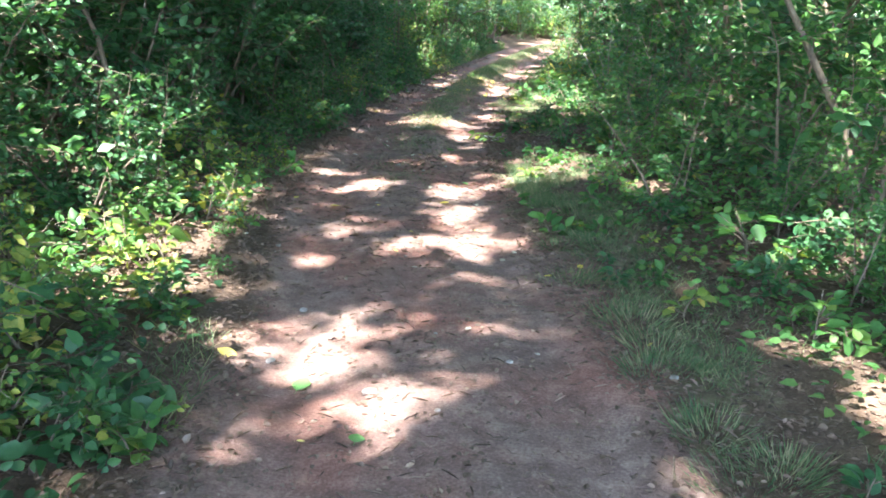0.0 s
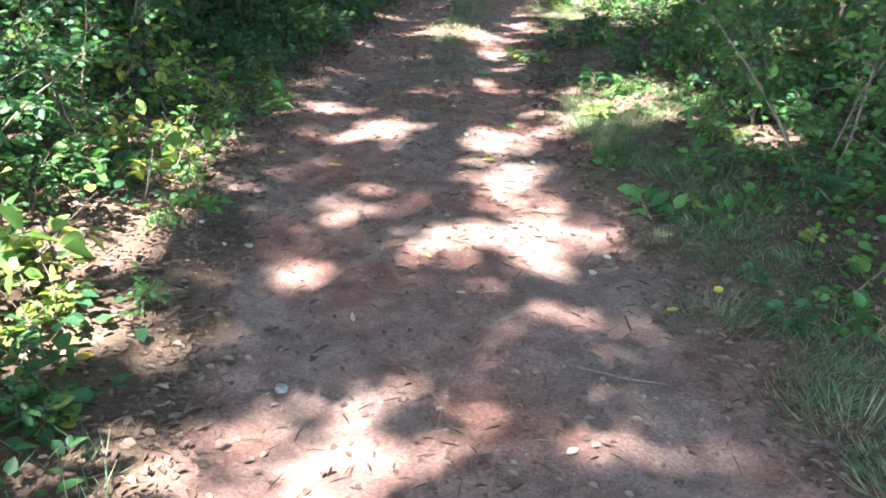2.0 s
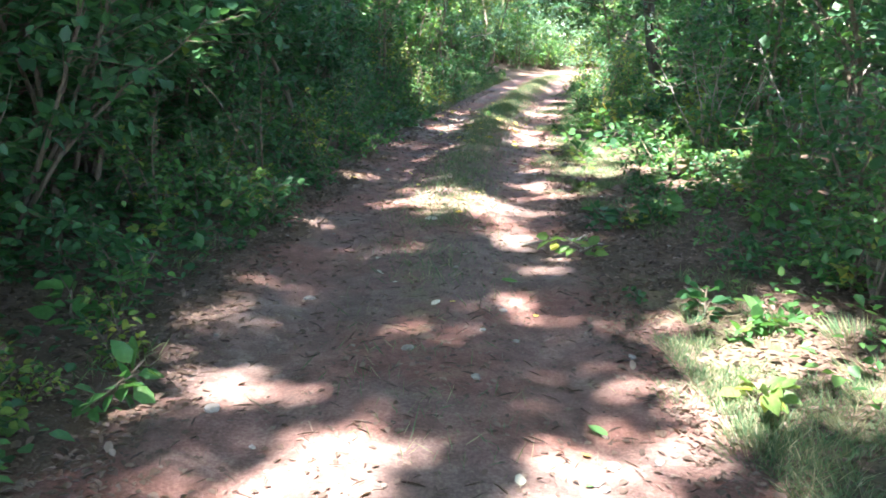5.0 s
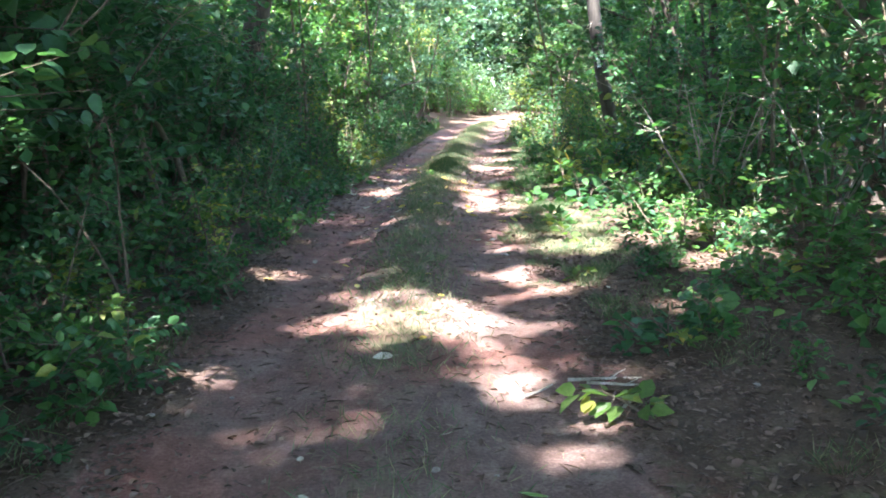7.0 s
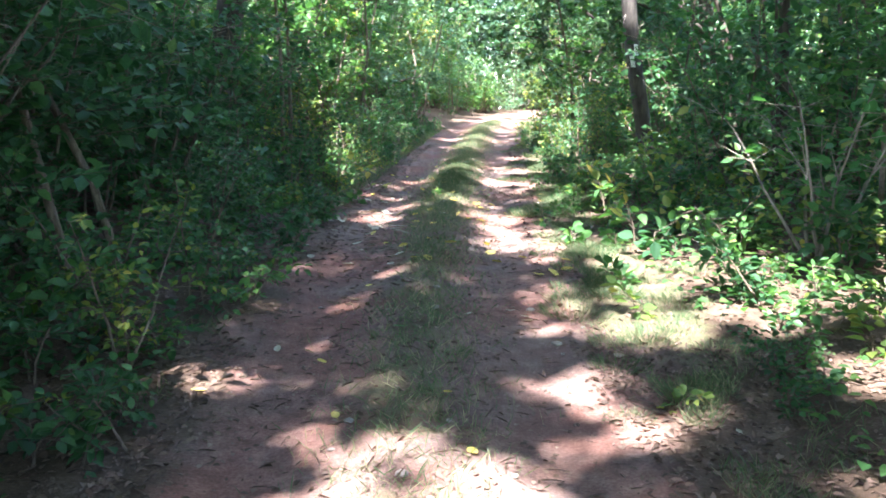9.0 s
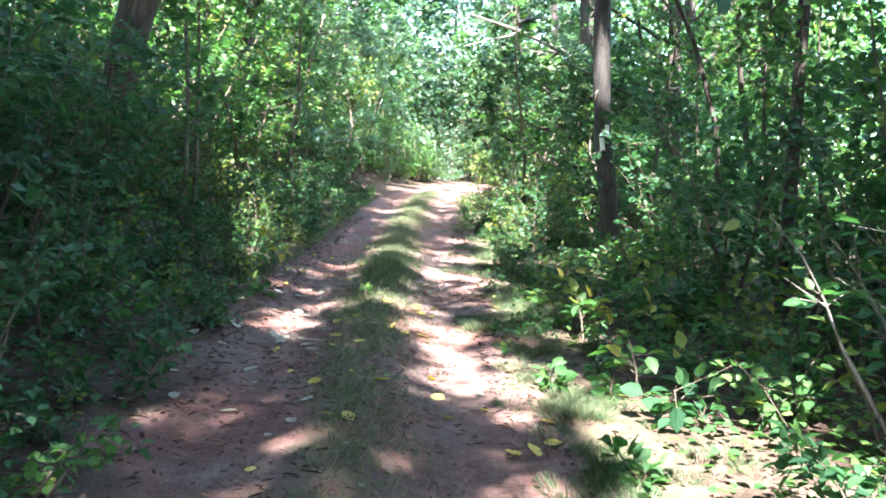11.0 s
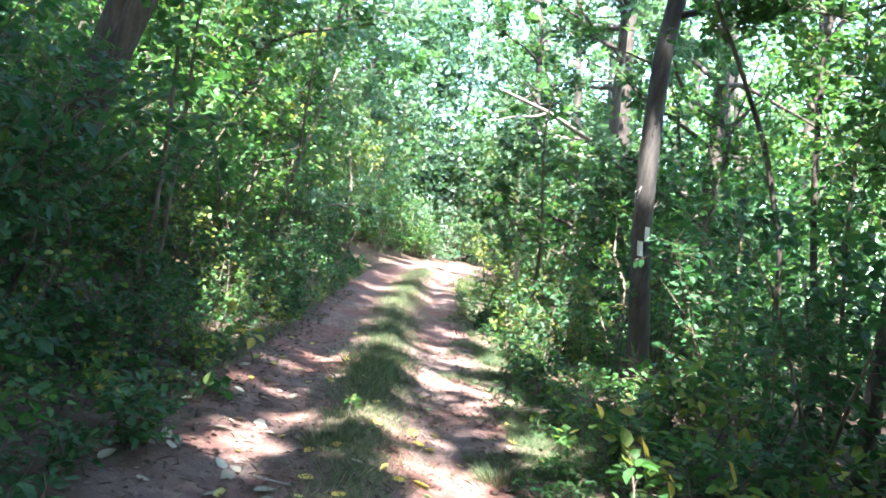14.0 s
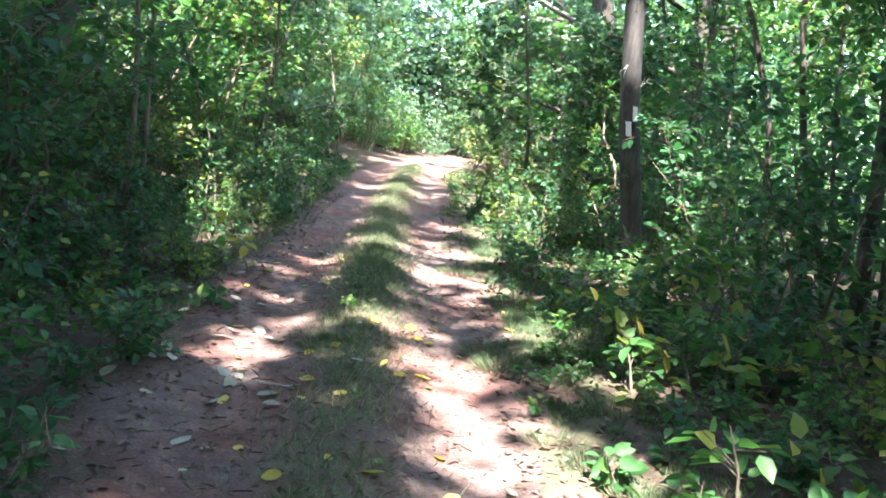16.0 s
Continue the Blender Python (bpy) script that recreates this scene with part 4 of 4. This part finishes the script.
def grass_tuft(blades, spread_by, tall):
    """A clump of blades arching out from one foot."""
    root = new("grass_tuft")
    a, r = rng.random(blades) * 2 * np.pi, np.sqrt(rng.random(blades))
    at = np.stack([np.cos(a) * r * spread_by, np.sin(a) * r * spread_by, np.full(blades, -0.01)], 1)
    lean = 0.3 + 1.1 * r
    way = np.stack([np.cos(a) * lean, np.sin(a) * lean, np.ones(blades)], 1) + rng.normal(0, 0.25, (blades, 3))
    up = np.stack([np.cos(a), np.sin(a), np.full(blades, 0.3)], 1) + rng.normal(0, 0.3, (blades, 3))
    size, cut = tall * rng.uniform(0.4, 1.15, blades), int(blades * 0.87)
    part("green_growth", leaf_mesh("green_growth", at[:cut], way[:cut], up[:cut], size[:cut], GRASS, 0.03, 0.03, True), root)["kind"] = "stuff"
    part("dry_growth", leaf_mesh("dry_growth", at[cut:], way[cut:], up[cut:], size[cut:], STRAW, 0.03, 0.03, True), root, "straw-coloured dry blades")["kind"] = "stuff"
    return tagged(root, "clump of dark green grass on the verge", "grass tuft", "grass tufts along the verge")


TUFTS = [grass_tuft(420, 0.18, 0.15), grass_tuft(300, 0.15, 0.12), grass_tuft(520, 0.24, 0.11)]
for k in range(112):
    yy = rng.uniform(1.2, 9.2) if k < 40 else rng.uniform(11.8, 27)
    s = rng.uniform(1.05, 2.1) if k < 40 else rng.uniform(0.85, 1.75)
    stand(TUFTS[k % 3], float(center(yy)) + s, yy, rng.uniform(0.45, 0.95), None, 5)
for k in range(30):
    yy = rng.uniform(12.6, 16.6)
    stand(TUFTS[k % 3], float(center(yy)) + rng.uniform(0.95, 2.1), yy, rng.uniform(0.5, 0.9), None, 5)
for k in range(26):
    yy = rng.uniform(11.5, 27)
    stand(TUFTS[k % 3], float(center(yy)) + rng.normal(0.03, 0.16), yy, rng.uniform(0.3, 0.6), None, 5)
for x, y, size in ((1.25, 5.9, 0.9), (1.42, 6.3, 0.9), (1.6, 5.5, 0.9), (1.35, 5.1, 0.8), (1.5, 3.3, 1.0), (1.62, 3.0, 0.95), (1.55, 2.65, 0.8), (1.75, 2.1, 0.9), (1.95, 1.8, 0.8)):
    stand(TUFTS[0], x, y, size, None, 5)
drop_all(TUFTS)
grass("tuft_grass", 2600, hump_tufts, 0.12, "thick tuft of grass on the hump between the ruts")
carpet("ground_cover", 24000, 1.2, 4.0, -1, DEEP, "dark green broad-leaved ground cover under the bushes", 0.075)
carpet("ground_cover", 20000, 1.6, 4.0, 1, FRESH, "green seedlings and creepers covering the forest floor", 0.07)
grass("hump_grass", 62000, hump_strip, 0.10, "thin dry grass along the hump between the ruts")
grass("verge_grass", 170000, right_verge, 0.09, "green and straw-coloured grass along the verge")
grass("edge_grass", 12000, left_verge, 0.13, "sparse grass at the foot of the bushes")


def flat_leaves(name, x, y, size, mat, label, category, wide=0.7, curl=0.25, lift=0.004, tip=0.3):
    at = np.stack([x, y, height(x, y) + lift], 1)
    way = np.stack([rng.normal(0, 1, len(x)), rng.normal(0, 1, len(x)), np.abs(rng.normal(0, tip * 0.5, len(x)))], 1)
    up = np.array([0, 0, 1.0]) + rng.normal(0, tip, at.shape)
    me = leaf_mesh(name, at, way, up, size, mat, wide, curl * 0.5)
    tagged(new(name, me), label, category, kind="stuff")


n = 27000
y = rng.uniform(0.3, 28, n)
s = rng.choice([-1, 1], n) * (0.85 + 3.6 * rng.random(n) ** 1.3)
flat_leaves("leaf_litter", center(y) + s, y, 0.042 * rng.uniform(0.4, 1.25, n), BROWN, "brown dry leaf litter beside the track", "leaf litter")
n = 42000
y = rng.uniform(0.3, 13, n)
s = rng.choice([-1, 1], n) * (0.95 + 2.4 * rng.random(n) ** 1.2)
flat_leaves("leaf_litter", center(y) + s, y, 0.036 * rng.uniform(0.4, 1.4, n), BROWN, "curled dry brown leaves under the bushes", "leaf litter", 0.42, 0.2, 0.006, 0.3)
n = 12000
y = rng.uniform(0.3, 24, n)
s = rng.normal(0, 0.7, n)
flat_leaves("trail_debris", center(y) + s, y, 0.026 * rng.uniform(0.35, 1.6, n), BROWN, "crumbled leaves and bark bits on the dirt", "debris", 0.6)
n = 1500
y = rng.uniform(0.3, 24, n)
s = rng.normal(0, 0.85, n)
flat_leaves("scattered_leaves", center(y) + s, y, 0.028 * rng.uniform(0.4, 1.4, n), BROWN, "scattered curled brown leaves on the dirt", "leaf litter", 0.6, 0.22, 0.005, 0.2)
n = 4500
y = rng.uniform(0.3, 20, n)
s = rng.normal(0, 0.9, n)
flat_leaves("twig_bits", center(y) + s, y, 0.07 * rng.uniform(0.4, 1.5, n), BROWN, "thin dry twigs and needles on the dirt", "twigs", 0.06, 0.1)


def leaf_pattern(name, mat, label, wide):
    """One fallen leaf: ovate, pointed, with a stalk, slightly curled."""
    bm = bmesh.new()
    rows = []
    for v, w in ((-0.5, 0.06), (-0.42, 0.55), (-0.25, 0.92), (-0.02, 1.0), (0.2, 0.78), (0.36, 0.45), (0.5, 0.03)):
        h = 0.10 * v * v * 2
        rows.append([bm.verts.new((u * w * wide * 0.5 * (1 + 0.08 * math.sin(9 * v + u)), v, h + 0.09 * u * u * w)) for u in (-1, -0.5, 0, 0.5, 1)])
    for a, b in zip(rows, rows[1:]):
        for k in range(4):
            bm.faces.new((a[k], a[k + 1], b[k + 1], b[k]))
    stalk = [bm.verts.new(c) for c in ((-0.015, -0.49, 0.05), (0.015, -0.49, 0.05), (0.05, -0.8, 0.02), (0.03, -0.8, 0.02))]
    bm.faces.new(stalk)
    me = bpy.data.meshes.new(name)
    bm.to_mesh(me)
    bm.free()
    me.materials.append(mat)
    return tagged(new(name, me), label, "leaf", "leaves fallen on the track")


FALLEN = [leaf_pattern("fallen_leaf", FALL_YELLOW, "yellow fallen leaf lying on the dirt", 0.85), leaf_pattern("fallen_leaf", FALL_PALE, "pale dry fallen leaf lying on the dirt", 0.75),
          leaf_pattern("fallen_leaf", FALL_GREEN, "green fallen leaf lying on the dirt", 0.75)]


def fallen(kind, x, y, size):
    m = pose(x, y, float(height(x, y)) + 0.012, rng.normal(0, 12), rng.normal(0, 12), rng.uniform(0, 360)) @ Matrix.Scale(size, 4)
    copy_thing(FALLEN[kind], m)


for k in range(44):
    yy = rng.uniform(14.6, 19.5)
    fallen(1 if k < 26 else 0, float(center(yy)) + (rng.uniform(-1.3, -0.2) if k < 26 else rng.uniform(-0.4, 1.2)), yy, rng.uniform(0.07, 0.115))
for k in range(120):
    yy = rng.choice([rng.uniform(1, 12), rng.uniform(12, 24)], p=[0.3, 0.7])
    xx = float(center(yy)) + rng.normal(0, 0.75)
    fallen(int(rng.choice(3, p=[0.42, 0.5, 0.08])), xx, yy, rng.uniform(0.04, 0.085) * (0.7 if yy < 12 else 1.0))
for kind, x, y, size in ((2, -0.27, 8.9, 0.11), (2, 0.13, 7.0, 0.09), (0, -0.86, 5.7, 0.09), (0, -0.55, 2.45, 0.1), (2, -0.1, 2.25, 0.11), (2, 0.28, 1.75, 0.09),
                         (1, -0.9, 10.2, 0.1), (0, 0.05, 6.05, 0.08), (1, -1.35, 16.6, 0.12), (1, -1.6, 16.5, 0.12), (0, -0.75, 17.2, 0.11), (0, -0.5, 17.25, 0.11)):
    fallen(kind, x, y, size)
drop_all(FALLEN)


def stone(size):
    bm = bmesh.new()
    bmesh.ops.create_icosphere(bm, subdivisions=2, radius=size)
    k = rng.uniform(0, 50, 3)
    for v in bm.verts:
        f = 1 + 0.5 * noise.noise(Vector(v.co / size * 0.9) + Vector(k))
        v.co = Vector((v.co.x * f * 1.25, v.co.y * f, v.co.z * f * 0.55))
    me = bpy.data.meshes.new("stone")
    bm.to_mesh(me)
    bm.free()
    me.materials.append(STONE)
    ob = tagged(new("stone", me), "small pale stone half sunk in the dirt", "stone", "stones on the track")
    return ob


STONES = [stone(0.03), stone(0.03), stone(0.03)]
for k in range(60):
    yy = rng.uniform(1, 14)
    xx = float(center(yy)) + rng.normal(0, 0.6)
    sz = rng.uniform(0.25, 0.9)
    copy_thing(STONES[k % 3], pose(xx, yy, float(height(xx, yy)) + 0.004, 0, 0, rng.uniform(0, 360)) @ Matrix.Scale(sz, 4))
for x, y, sz in ((0.2, 5.35, 0.95), (0.1, 6.62, 1.1), (-1.28, 6.85, 1.0), (-0.4, 3.25, 0.8), (-0.9, 4.3, 0.6)):
    copy_thing(STONES[0], pose(x, y, float(height(x, y)) + 0.006, 0, 0, 40 * y) @ Matrix.Scale(sz, 4))
drop_all(STONES)


def stick(x, y, length, turn, thick=0.008, mat=DEAD):
    root = new("stick")
    root.matrix_world = pose(x, y, float(height(x, y)) + thick * 0.8, 0, 0, turn)
    line = limb((-length / 2, 0, 0), (1, 0, 0), length, 0.12, 8)
    line[:, 2] = line[:, 2] * 0.15 + 0.004
    lines = [(line, np.linspace(thick, thick * 0.5, 8))]
    lines.append((limb(line[4], (0.7, 0.6, 0.1), length * 0.3, 0.2, 4), np.linspace(thick * 0.5, thick * 0.25, 4)))
    part("wood", tubes_mesh("wood", lines, mat, 6), root)
    tagged(root, "weathered grey stick lying on the dirt", "stick", "sticks on the ground")


for x, y, length, turn in ((0.14, 9.98, 0.34, 8), (0.2, 9.9, 0.3, -6), (-0.15, 9.92, 0.22, 40), (0.2, 9.7, 0.2, 65), (-1.28, 16.75, 0.3, -8), (-1.15, 6.95, 0.22, -50),
                           (0.5, 5.2, 0.25, -12), (1.55, 1.75, 0.2, 80), (0.75, 3.5, 0.4, -15)):
    stick(x, y, length, turn, 0.008 if 9 < y < 11 else 0.006, DEAD if y > 9 else STEM)
